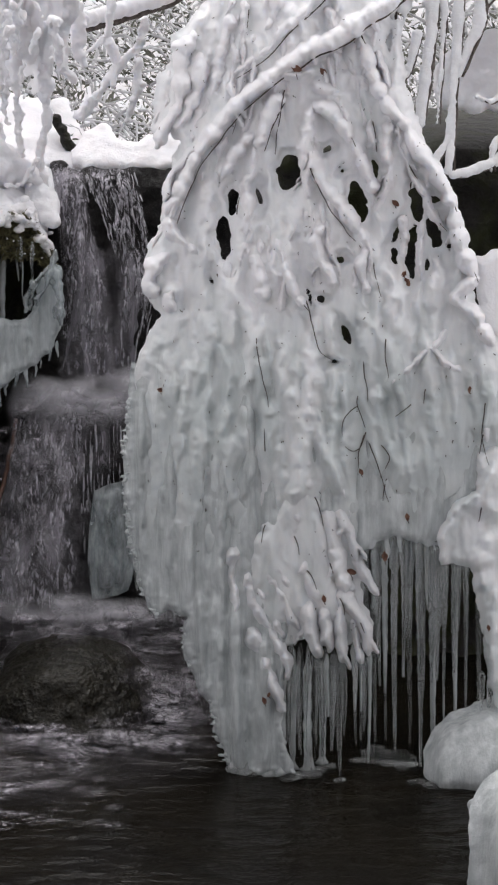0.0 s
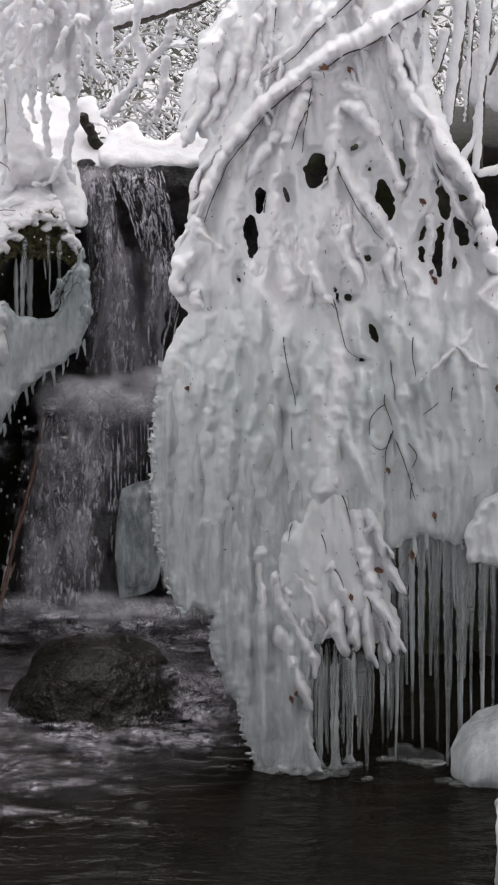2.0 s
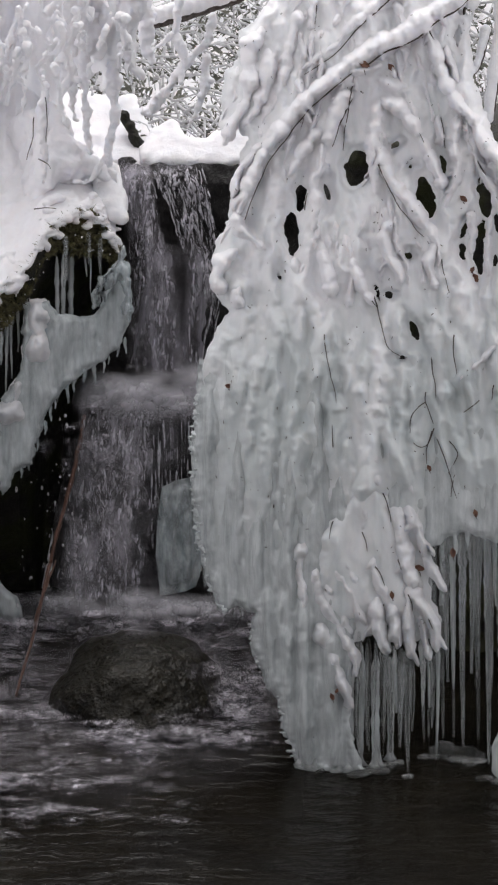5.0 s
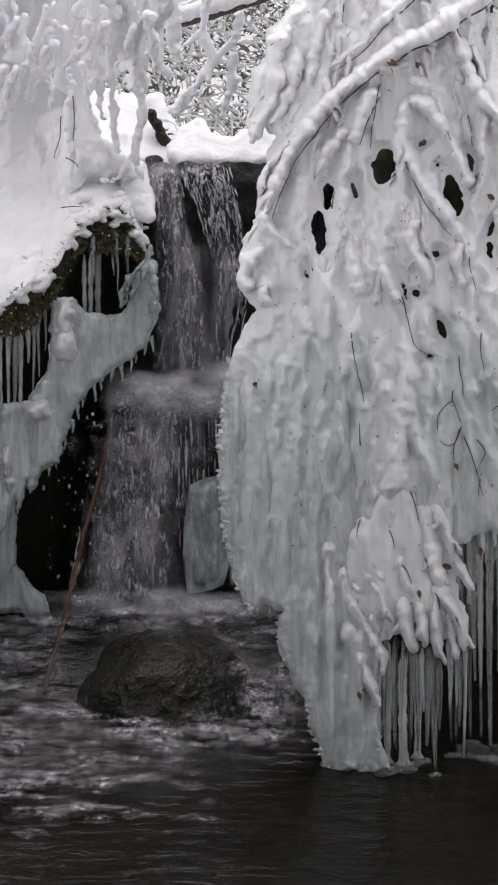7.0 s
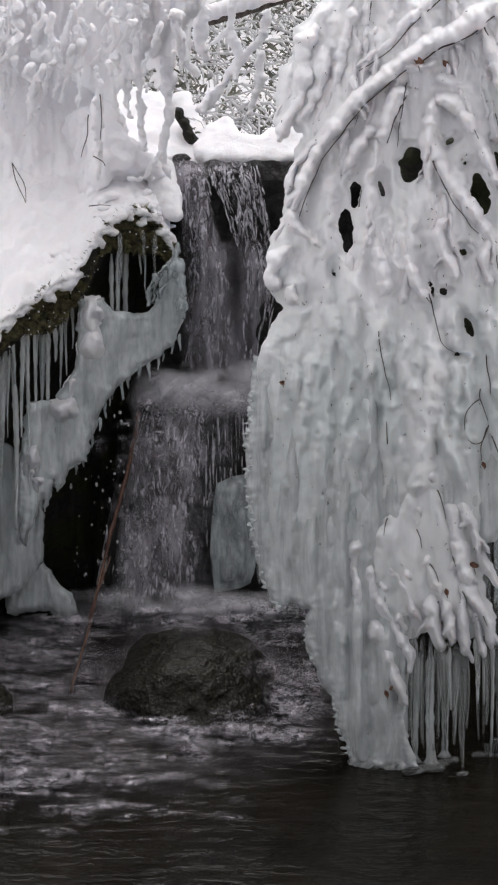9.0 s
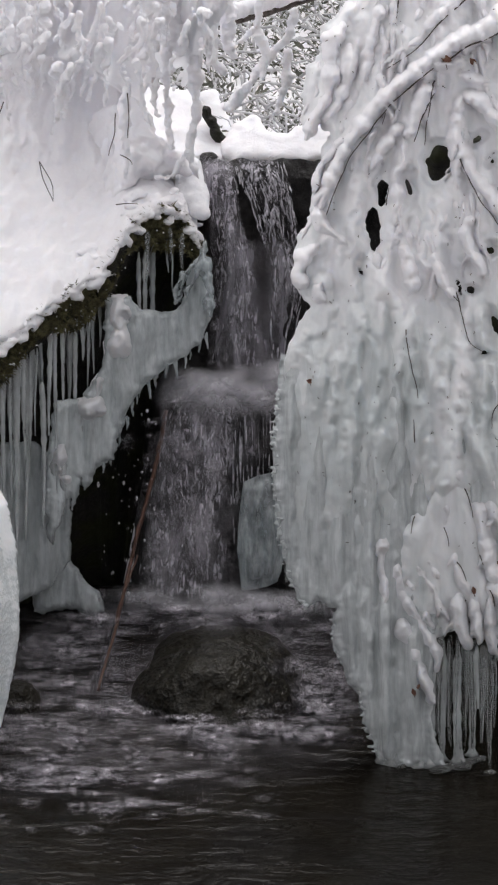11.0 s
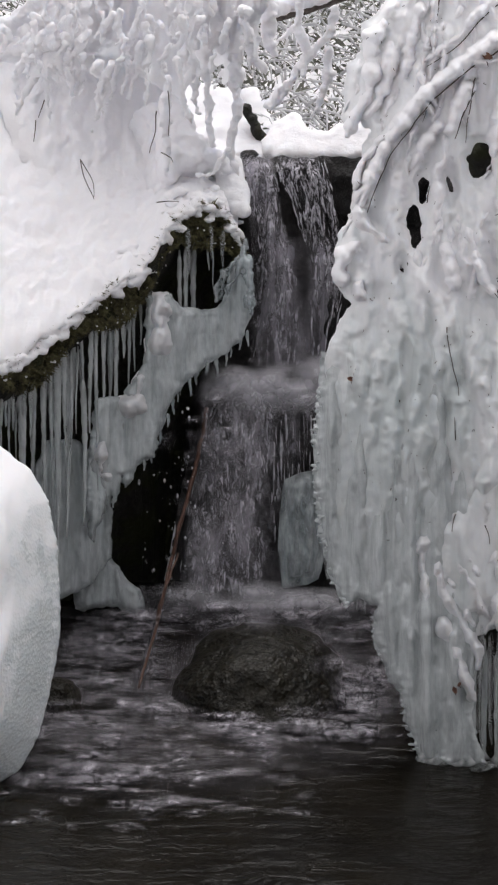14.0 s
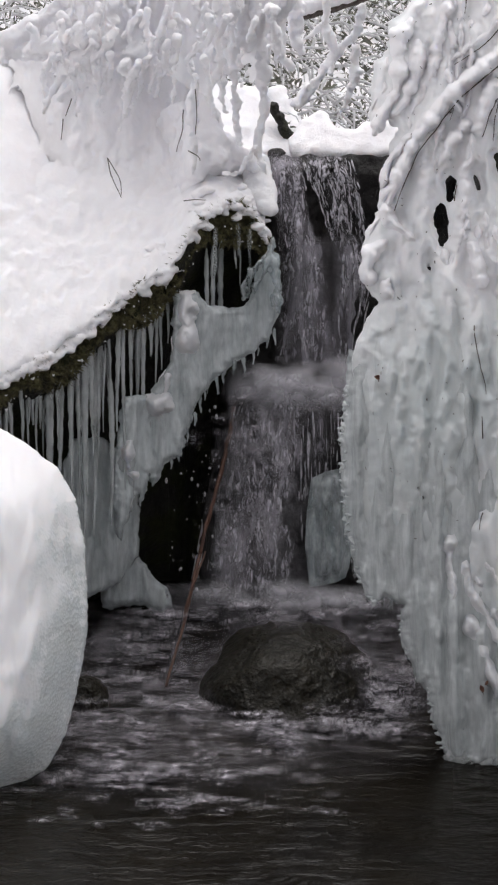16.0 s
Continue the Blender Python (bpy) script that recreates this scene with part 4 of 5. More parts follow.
GAPS += [gap(*g) for g in ((571, 530, 9, 5, 0), (602, 457, 6, 6, 0), (577, 261, 7, 7, -0.6), (544, 528, 3, 14, 0.1), (375, 497, 3, 7, 0), (592, 642, 9, 4, 0.3), (607, 302, 4, 5, -0.5), (728, 88, 7, 20, -0.1), (676, 110, 4, 9, 0), (795, 430, 4, 16, 0), (706, 24, 12, 9, 0), (752, 150, 5, 44, -0.1), (748, 30, 7, 26, -0.2), (692, 70, 4, 22, 0))]
SNOW_STROKES = []


def bough(points, r0, r1, lift, stem=0.0, side=0.45, mat=None, start=1.0, wob=0.32):
    """A snow-laden limb that stands proud of the packed snow; side: how many little side shoots it carries; start: how proud its root is."""
    lift += 7
    line = [stroke(points, r0, r1, lift * start, lift * 0.8, wob=wob, own=True)]
    path = spline([(*p, 0) for p in points], 10)
    for i in range(2, len(path) - 1):
        if random.random() < side * 0.35:
            a, b = path[i][:2]
            d, far = random.choice((-1, 1)) * random.uniform(0.5, 1.2), random.uniform(14, 34)
            line.append(stroke([(a, b), (a + far * d * 0.5, b + far * 0.5), (a + far * d * 0.75, b + far)], r0 * 0.5, r0 * 0.22, lift * 0.8, lift * 0.5, own=True))
    ob = relief("snowy_branch", mat or SNOW, shrub, "", None, lambda u, v: dc(u, v) - 0.004, line, step=2.4, edge=9, back=0.012, blend=4, wobble=3.0, lumps=(2.6, 1.2), floor=-6, deep=2.3)
    SNOW_STROKES.append(stroke(points, r0 * 1.15, r1 * 1.15, lift * 0.2, lift * 0.1, wob=0.2))
    if stem:
        wood = twig(ob, [(u + r0 * 0.55, v + r0 * 0.6, float(dc(u, v)) - size(lift * 2.3 + r0 * 0.5, 0)) for u, v in points], stem, BARK, "stem", 0.5)
        wood.matrix_parent_inverse = Matrix.Identity(4)
    return ob


# the great arching limb and its companions
bough([(740, -55), (690, 2), (640, 34), (600, 66), (556, 84), (524, 104), (496, 122), (466, 146), (428, 178), (400, 206), (372, 244), (348, 274), (330, 312), (314, 350), (302, 384)], 21, 12, 20, 1.6)
bough([(600, -50), (552, 8), (508, 46), (476, 84), (446, 108), (410, 130)], 14, 9, 10, 1.5)
bough([(392, 214), (356, 250), (322, 288), (302, 316), (292, 352)], 11, 9, 10)
bough([(300, 388), (304, 412), (326, 434), (348, 450)], 14, 7, 18)
bough([(296, 452), (276, 468), (266, 496), (272, 524)], 14, 11, 12)
bough([(306, 512), (300, 530), (304, 546)], 17, 11, 14, 0, 0)
bough([(500, 128), (528, 130), (552, 122)], 12, 9, 20)
bough([(494, 170), (480, 196), (466, 232), (458, 256)], 18, 16, 16, 1.6)
bough([(446, 236), (424, 262), (404, 294), (394, 318)], 13, 9, 12)
bough([(452, 262), (450, 300), (436, 330), (440, 372), (434, 420)], 12, 9, 8)
bough([(560, 186), (588, 196), (608, 224), (622, 248)], 18, 12, 18, 1.5)
bough([(552, 190), (544, 228), (540, 266), (536, 300)], 19, 10, 14)
bough([(560, 150), (590, 158), (612, 174)], 14, 9, 8)
bough([(622, 250), (640, 280), (654, 312), (664, 334)], 12, 10, 8)
bough([(548, 262), (562, 304), (590, 346), (618, 384), (640, 412)], 14, 13, 9, 1.5)
bough([(634, 52), (652, 100), (668, 152), (692, 190), (720, 226), (746, 268), (772, 304), (794, 344), (808, 386), (816, 428), (832, 468), (842, 492)], 13, 15, 16, 1.6)
bough([(842, 492), (822, 512), (806, 530), (838, 552), (856, 580), (872, 606)], 14, 14, 14)
bough([(690, 214), (686, 258), (692, 304), (684, 346), (664, 380)], 13, 8, 8)
bough([(704, 218), (712, 258), (728, 300), (752, 334), (764, 372), (788, 404)], 9, 7, 7, 1.3)
bough([(712, 384), (718, 420), (714, 452)], 8, 6, 6, 0, 0)
bough([(748, 392), (744, 440), (746, 500)], 6, 5, 5, 0, 0)
bough([(572, 402), (560, 424), (566, 454), (584, 484), (590, 508)], 15, 9, 14)
bough([(502, 466), (510, 492), (524, 522), (540, 544)], 12, 9, 12, 1.2)
bough([(452, 452), (460, 490), (468, 530)], 15, 12, 8)
bough([(340, 62), (322, 96), (324, 140), (312, 190), (292, 226), (280, 262)], 22, 9, 8, 0, 0.9)
bough([(352, 96), (350, 150), (332, 196), (314, 228)], 18, 10, 5, 0, 0.9)
bough([(410, 30), (396, 80), (384, 130), (372, 178)], 15, 10, 5)
bough([(650, 440), (640, 476), (652, 520)], 14, 9, 6)
bough([(790, 586), (758, 622), (728, 652), (690, 682)], 10, 9, 8)
bough([(760, 612), (790, 640), (816, 656)], 10, 8, 8)
# lesser boughs that fan out below the arching limbs
made = 0
while made < 64:
    u, v = random.uniform(300, 800), random.uniform(-20, 440)
    lean, length, pts = (u - 545) / 430 + random.gauss(0, 0.16), random.uniform(60, 150), []
    for t in np.linspace(0, 1, 4):
        pts.append((u + lean * length * (t - 0.4 * t * t) + random.gauss(0, 4), v + length * t))
    if inside(u, v, MASS) and all(inside(a - 8, b, MASS) and inside(a + 8, b, MASS) for a, b in pts) and not any(((a - g[0]) / (g[2] + 9)) ** 2 + ((b - g[1]) / (g[3] + 9)) ** 2 < 1 for a, b in pts for g in GAPS):
        made += 1
        bough(pts, random.uniform(7, 12), random.uniform(4, 7), random.uniform(-2, 6), random.choice((0, 0, 0, 1.1)), 0.8)
# soft boughs of wet snow down the middle
bough([(558, 640), (548, 720), (536, 800), (546, 880)], 9, 14, -2, 0, 0.4, SNOW_WET)
bough([(470, 560), (452, 610), (446, 650), (436, 690)], 11, 8, -3, 0, 0.5, SNOW_WET)
bough([(500, 600), (496, 650), (490, 700)], 9, 6, -3, 0, 0.5, SNOW_WET)
bough([(400, 470), (412, 520), (440, 560)], 11, 10, -3, 0, 0.5, SNOW_WET)
bough([(360, 560), (380, 600), (404, 652)], 10, 6, -4, 0, 0.4, SNOW_WET)
bough([(570, 770), (590, 820), (612, 880)], 10, 8, -3, 0, 0.4, SNOW_WET)
bough([(640, 560), (672, 600), (690, 650)], 10, 7, -4, 0, 0.4, SNOW_WET)
bough([(850, 620), (868, 700), (862, 780)], 12, 9, -2, 0, 0.4, SNOW_WET)
# the snow that runs down the middle and the softer drapes beside it
for pts, r0, r1, lift in (([(548, 600), (556, 660), (546, 720), (536, 790), (532, 850), (520, 900)], 12, 18, 8), ([(470, 560), (452, 610), (446, 650), (436, 690)], 14, 9, 7), ([(500, 600), (496, 650), (492, 700)], 12, 7, 5),
                          ([(360, 560), (380, 600), (404, 652)], 12, 6, 6), ([(320, 560), (300, 600), (268, 620), (256, 670)], 16, 16, 5), ([(340, 640), (342, 700), (330, 770)], 9, 6, 3), ([(370, 690), (372, 740)], 8, 5, 3),
                          ([(400, 470), (410, 520), (440, 560)], 13, 15, 6), ([(610, 640), (616, 700), (606, 760)], 12, 8, 5), ([(640, 560), (676, 600), (690, 650)], 14, 9, 5), ([(420, 790), (410, 860), (392, 960), (394, 1040)], 9, 10, 4),
                          ([(440, 740), (446, 790), (436, 840)], 9, 6, 4), ([(690, 790), (704, 830), (708, 880)], 9, 5, 4), ([(850, 620), (868, 700), (862, 780)], 14, 10, 6), ([(560, 760), (584, 820), (610, 880), (626, 950)], 13, 10, 7)):
    SNOW_STROKES.append(stroke(pts, r0, r1, lift, lift * 0.7, wob=0.08, own=pts[-1][1] > 780))
# many lesser twigs, hanging with the fall of the branches
for _ in range(620):
    u, v = random.uniform(262, 880), random.uniform(-40, 800)
    lean, length, pts = (u - 540) / 560 + random.gauss(0, 0.16), random.uniform(40, 110) if v < 470 else random.uniform(90, 210), []
    for t in np.linspace(0, 1, 4):
        pts.append((u + lean * length * (t - 0.35 * t * t) * (0.8 if v < 480 else 0.3) + random.gauss(0, 3), v + length * t))
    if inside(u, v, MASS) and inside(*pts[-1], MASS) and not any(((a - g[0]) / (g[2] + 12)) ** 2 + ((b - g[1]) / (g[3] + 12)) ** 2 < 1 for a, b in pts for g in GAPS):
        if v < 470:
            SNOW_STROKES.append(stroke(pts, random.uniform(5, 10), random.uniform(3, 5), random.uniform(2, 11), random.uniform(1, 5), wob=0.35))
        elif random.random() < 0.55:
            SNOW_STROKES.append(stroke(pts, random.uniform(7, 14), random.uniform(3, 7), random.uniform(1, 9), random.uniform(0, 4), wob=0.14))
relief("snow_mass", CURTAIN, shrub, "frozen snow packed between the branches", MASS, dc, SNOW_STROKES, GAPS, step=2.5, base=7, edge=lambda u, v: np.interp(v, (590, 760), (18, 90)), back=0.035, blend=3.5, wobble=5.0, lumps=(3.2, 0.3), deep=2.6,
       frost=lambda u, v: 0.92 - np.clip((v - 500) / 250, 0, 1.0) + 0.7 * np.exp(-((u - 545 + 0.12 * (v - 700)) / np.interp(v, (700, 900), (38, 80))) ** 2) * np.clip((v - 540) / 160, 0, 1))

# grey upright stems at the top
for pts, r in (([(768, -50), (766, 40), (756, 130), (744, 215)], (13, 10)), ([(816, -50), (812, 60), (804, 150), (800, 240), (796, 300)], (11, 8)), ([(850, -50), (852, 30), (832, 80), (812, 130)], (13, 9)),
               ([(790, -50), (786, 60), (780, 150), (776, 215)], (7, 5)), ([(700, -30), (692, 60), (688, 130), (694, 190)], (9, 8)), ([(800, 240), (770, 285), (758, 300)], (9, 6)), ([(880, -20), (850, 20), (842, 60)], (9, 7)),
               ([(900, 160), (868, 178), (846, 168)], (8, 6)), ([(900, 270), (860, 292), (806, 308)], (12, 9)), ([(900, 235), (878, 252), (872, 300)], (9, 6)), ([(670, -30), (655, 40), (668, 90)], (12, 9)), ([(740, 60), (724, 120), (700, 150)], (9, 7))):
    deep = [(u, v, float(dc(u, v)) + 0.03) for u, v in pts]
    fused("snowy_branch", beads(deep, r, wob=0.25, nubs=0.1), SNOW_WET, shrub, "", 0.0045, 0.004, 32, 0, 4)
    twig(shrub, [(u + r[0] * 0.75, v + 3, float(dc(u, v)) + 0.03) for u, v in pts], r[0] * 0.36, BARK, "stem", 0.4)

# unseen higher boughs, added to roof the bank rock and shade its snow
for _ in range(30):
    u = random.uniform(640, 1150)
    line = [(u, -60, 0.45), (u + random.gauss(20, 25), -95, 0.8), (u + random.gauss(30, 40), -120, 1.2), (u + random.gauss(40, 40), -150, 1.6)]
    fused("snowy_branch", beads(line, (24, 17), wob=0.4, nubs=0.5), SNOW, shrub, "", 0.007, 0.006, 30)

# the lower clump, where a bough dips almost to the water
CLUMP = [(404, 1010), (414, 935), (448, 890), (486, 850), (500, 770), (516, 720), (560, 730), (580, 810), (604, 884), (626, 944), (636, 1000), (648, 1070), (664, 1112), (650, 1130), (600, 1150), (560, 1128), (524, 1136), (486, 1150), (430, 1120)]
for pts, r0, r1 in (([(450, 930), (466, 1000), (500, 1060), (528, 1112)], 14, 7), ([(520, 880), (530, 960), (548, 1030), (574, 1080), (584, 1150)], 17, 9), ([(566, 880), (588, 950), (600, 1010), (612, 1050)], 15, 11), ([(598, 900), (622, 950), (630, 990)], 11, 6),
                    ([(600, 1050), (630, 1084), (648, 1118), (654, 1156)], 14, 7), ([(545, 1070), (552, 1120), (566, 1162)], 13, 8), ([(606, 1060), (602, 1110), (608, 1172)], 11, 7), ([(436, 990), (446, 1060), (480, 1120), (506, 1170), (510, 1200)], 15, 7),
                    ([(446, 1120), (466, 1170), (486, 1220), (500, 1262)], 15, 6), ([(424, 940), (412, 1010), (418, 1090)], 12, 7), ([(490, 920), (488, 990), (508, 1040)], 12, 8), ([(626, 1100), (632, 1150), (640, 1176)], 8, 5)):
    bough(pts, r0 * 1.3, r1 * 1.3, 1, 0, 0.4, SNOW_WET, -1.5 if pts[0][1] < 1040 else 0.2, 0.18)
made = 0
while made < 16:
    u, v = random.uniform(430, 640), random.uniform(940, 1100)
    far = random.uniform(40, 80)
    if inside(u, v, CLUMP):
        made += 1
        bough([(u, v), (u + far * 0.2, v + far * 0.5), (u + far * random.uniform(0.2, 0.5), min(v + far, 1165))], random.uniform(8, 13), random.uniform(4, 7), random.uniform(-3, 2), 0, 0.5, SNOW_WET, -1.5, 0.2)
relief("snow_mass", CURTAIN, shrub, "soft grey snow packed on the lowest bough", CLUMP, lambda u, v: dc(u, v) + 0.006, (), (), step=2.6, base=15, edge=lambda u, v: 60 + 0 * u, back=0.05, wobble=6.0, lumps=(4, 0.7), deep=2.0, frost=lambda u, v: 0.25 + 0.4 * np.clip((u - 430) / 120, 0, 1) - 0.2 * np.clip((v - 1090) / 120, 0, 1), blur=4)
RIGHT = [(850, 800), (960, 760), (960, 1260), (884, 1258), (864, 1190), (846, 1080), (836, 1010), (806, 1000), (784, 1000), (778, 950), (804, 904), (842, 880)]
heaps = [stroke(pts, r0, r1, 10, 8, wob=0.25, own=True) for pts, r0, r1 in (([(852, 880), (812, 904), (790, 950), (786, 992)], 15, 9), ([(872, 950), (856, 990), (864, 1040)], 22, 16), ([(890, 1050), (872, 1130), (880, 1220)], 20, 12), ([(880, 830), (862, 880), (880, 930)], 16, 12))]
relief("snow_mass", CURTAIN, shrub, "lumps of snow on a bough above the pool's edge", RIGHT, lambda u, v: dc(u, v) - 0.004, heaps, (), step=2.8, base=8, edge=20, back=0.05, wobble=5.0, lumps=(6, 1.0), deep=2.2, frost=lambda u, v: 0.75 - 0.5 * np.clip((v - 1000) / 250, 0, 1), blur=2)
relief("snow_mass", SNOW, shrub, "smooth snow behind the boughs", [(838, 455), (900, 430), (1010, 430), (1010, 680), (890, 640), (850, 560)], lambda u, v: dc(u, v) + 0.08, (), (), step=4, base=14, edge=24, back=0.06, lumps=(3, 0.5))

# the snow-covered ice mound at the pool's edge
ice_r = thing("ice_boulder", "snow-covered ice mound at the pool's edge beneath the branches", "ice mound", where=on_water(880, 1392))
near_y = on_water(800, 1388).y
relief("snow_cap", ICE, ice_r, "", None, lambda u, v: near_y + 0.02 + 0.0008 * np.maximum(0, 1390 - v) + 0 * u, [stroke([(940, 1326), (844, 1354)], 106, 98, 0, 0, wob=0.04, own=True)] + [stroke([(u, v), (u - 16, v + 50), (u - 26, v + 110)], 15, 13, 68, 60, wob=0.1) for u, v in ((866, 1268), (836, 1276), (806, 1296))],
       (), step=3, edge=60, back=0.16, blend=8, wobble=2.0, lumps=(3, 0.5), floor=-6, blur=6)
relief("snow_cap", ICE, ice_r, "", None, lambda u, v: on_water(900, 1600).y + 0.0004 * np.maximum(0, 1500 - v) + 0 * u, [stroke([(940, 1442), (952, 1640)], 106, 118, 0, 0, wob=0.04, own=True)], (), step=3, edge=60, back=0.25, wobble=2.0, lumps=(3, 0.5), floor=-6, blur=6)
for u, v, r, h in ((842, 1436, 15, 9), (850, 1474, 17, 6), (846, 1520, 14, 12), (840, 1574, 16, 12)):
    relief("ice_knob", ICE, ice_r, "clear rounded knob of ice", None, lambda p, q, k=on_water(u, v + 22).y: k + 0 * p, [stroke([(u, v - h), (u + 12, v), (u + 4, v + h)], r, r, 0, 0, wob=0.2, own=True)], (), step=2, edge=14, back=0.04, wobble=2.0, lumps=(2, 0.8), floor=-6)

# ---- ice below the snow ----
curtain = thing("ice_curtain", "grey-blue ice curtain with icicles reaching down to the pool", "ice", where=at(450, 1370, 0.05))
ICE_L = [(232, 640), (300, 640), (420, 640), (600, 700), (600, 900), (520, 1000), (505, 1180), (500, 1290), (525, 1374), (440, 1374), (402, 1362), (394, 1330), (378, 1290), (372, 1246), (354, 1230), (338, 1190), (322, 1150), (326, 1104), (334, 1092),
         (318, 1090), (300, 1078), (276, 1100), (256, 1062), (240, 1020), (228, 960), (220, 900), (218, 830), (222, 760), (228, 690)]
ribs = [stroke(pts, r0, r1, lift, lift, wob=0.06) for pts, r0, r1, lift in (([(284, 770), (283, 860), (281, 965)], 3.5, 3, 5), ([(296, 690), (300, 800), (304, 900), (296, 1000)], 14, 8, 3), ([(350, 700), (348, 820), (340, 950), (336, 1060)], 12, 7, 4),
                                                                           ([(396, 740), (400, 860), (388, 980), (396, 1080)], 13, 10, 5), ([(440, 720), (446, 830), (420, 900)], 12, 8, 5), ([(414, 1080), (420, 1200), (424, 1362)], 15, 14, 6), ([(462, 1130), (470, 1260), (474, 1366)], 14, 12, 5),
                                                                           ([(350, 1060), (356, 1150), (372, 1230)], 14, 10, 4), ([(384, 1120), (388, 1220), (396, 1330)], 12, 10, 4), ([(250, 700), (246, 840), (256, 1000), (272, 1085)], 12, 6, 4), ([(500, 1130), (500, 1250), (506, 1368)], 8, 9, 6))]
ribs += [stroke([(u, v), (u + random.gauss(0, 3), v + random.uniform(40, 160))], random.uniform(4, 9), random.uniform(2, 4), random.uniform(1, 5), 0, wob=0.08) for u, v in ((random.uniform(230, 520), random.uniform(690, 1250)) for _ in range(110))]
relief("ice_sheet", ICE, curtain, "milky fluted ice", ICE_L, lambda u, v: dc(u, v) + 0.006, ribs, (), step=2.5, base=6, edge=12, back=0.03, blend=3, wobble=2.5, lumps=(4, 1.0), flute=3.0, frill=3.2, deep=2.2)
# crisp frills of frozen spray along the open edges of the sheet
FRILL = [(700, 227), (760, 222), (830, 218), (900, 220), (960, 228), (1020, 241), (1090, 270)]
FRILL_LOW = [(1100, 326), (1150, 322), (1190, 338), (1240, 368), (1300, 380), (1345, 398), (1366, 420)]
for table, v0, v1, many in ((FRILL, 705, 1092, 210), (FRILL_LOW, 1105, 1364, 130)):
    crumbs = []
    for _ in range(many):
        v = random.uniform(v0, v1)
        u = interp(v, table) + random.gauss(6, 3.5)
        y = float(dc(u, v)) + random.uniform(-0.012, 0.02)
        crumbs.append((*at(u, v, y), size(random.uniform(3, 8), y), size(4, y), size(random.uniform(1.3, 3.2), y)))
    fused("ice_frill", crumbs, ICE, curtain, "crisp clear edge of frozen spray", 0.003, 0.002, 90, 0, 1)
ICE_R = [(580, 690), (700, 690), (880, 720), (980, 740), (980, 930), (860, 950), (800, 940), (760, 968), (700, 950), (640, 980), (600, 900)]
relief("ice_sheet", ICE, curtain, "smooth milky ice", ICE_R, lambda u, v: dc(u, v) + 0.012, [stroke([(u, 760), (u + random.gauss(0, 3), random.uniform(900, 1000))], random.uniform(7, 12), 3, 3, 2, own=True) for u in range(640, 790, 13)], (), step=3, base=7, edge=20, back=0.03, blend=4, wobble=3.0, lumps=(4, 0.6), flute=1.5, deep=1.6)


def column(u, v0, v1, r, y):
    """A thin standing column of ice whose foot flares out on the water."""
    line, rad, n, a0 = [], [], 30, random.uniform(0, 6)
    for i in range(n + 1):
        t = i / n
        line.append(at(u + 1.5 * math.sin(a0 + 4 * t), v0 + (v1 - v0) * t, y + 0.05 * (1 - t) ** 2))
        rad.append(size(r, y) * (min(1, 0.4 + 4 * t) * (1 + 0.12 * math.sin(a0 + i * 1.3)) + 1.5 * max(0, (t - 0.93) / 0.07) ** 2))
    vs, fs = tube(line, rad, 10, 0.25, 60)
    return solid("ice_column", vs, fs, ICICLE, curtain)


for u, v0, v1, r in ((497, 1115, 1370, 9), (414, 1180, 1362, 8), (436, 1200, 1366, 9), (462, 1210, 1368, 7), (546, 1160, 1366, 8), (520, 1150, 1362, 5), (570, 1160, 1352, 6), (480, 1220, 1371, 7)):
    column(u, v0, v1, r, on_water(u, v1).y)


def row_of(u0, u1, gap, top, low, high, r0, r1, y, floor=1378):
    u = u0
    while u < u1:
        v0 = top(u) + random.uniform(-10, 10)
        icicle(curtain, u, v0, min(floor, v0 + random.uniform(low, high)), random.uniform(r0, r1), (float(dc(u, v0)) + 0.012 if y is None else y) + 0.03 * random.random(), random.uniform(-3, 3), random.choice((GLASS_ICE, GLASS_ICE, ICICLE)))
        u += gap * random.uniform(0.6, 1.4)


row_of(640, 850, 13, lambda u: 880, 120, 330, 4, 8, 0.075)
row_of(640, 860, 20, lambda u: 885, 260, 450, 4, 7, 0.16)
row_of(640, 860, 22, lambda u: 900, 400, 470, 4, 8, 0.24, 1345)
row_of(515, 665, 16, lambda u: interp(u, [(520, 1130), (580, 1165), (665, 1130)]), 110, 215, 3.5, 6.5, 0.02, 1372)
row_of(510, 660, 24, lambda u: 1140, 170, 230, 3.5, 6, 0.10, 1362)
row_of(244, 345, 9, lambda u: interp(u, [(244, 985), (275, 1040), (345, 1030)]), 40, 70, 4, 8, None)
for u, v0, v1, r in ((603, 1165, 1385, 7), (588, 1170, 1330, 8), (571, 1165, 1340, 7), (776, 890, 1205, 9), (790, 940, 1120, 7), (745, 895, 1360, 8), (768, 890, 1180, 6), (716, 885, 1200, 8), (700, 885, 1330, 8), (665, 890, 1090, 7), (855, 1190, 1270, 6), (868, 1210, 1280, 6)):
    icicle(curtain, u, v0, v1, r, float(dc(u, v0)) + (0.035 if 640 < u < 850 else 0.0), 0, GLASS_ICE)
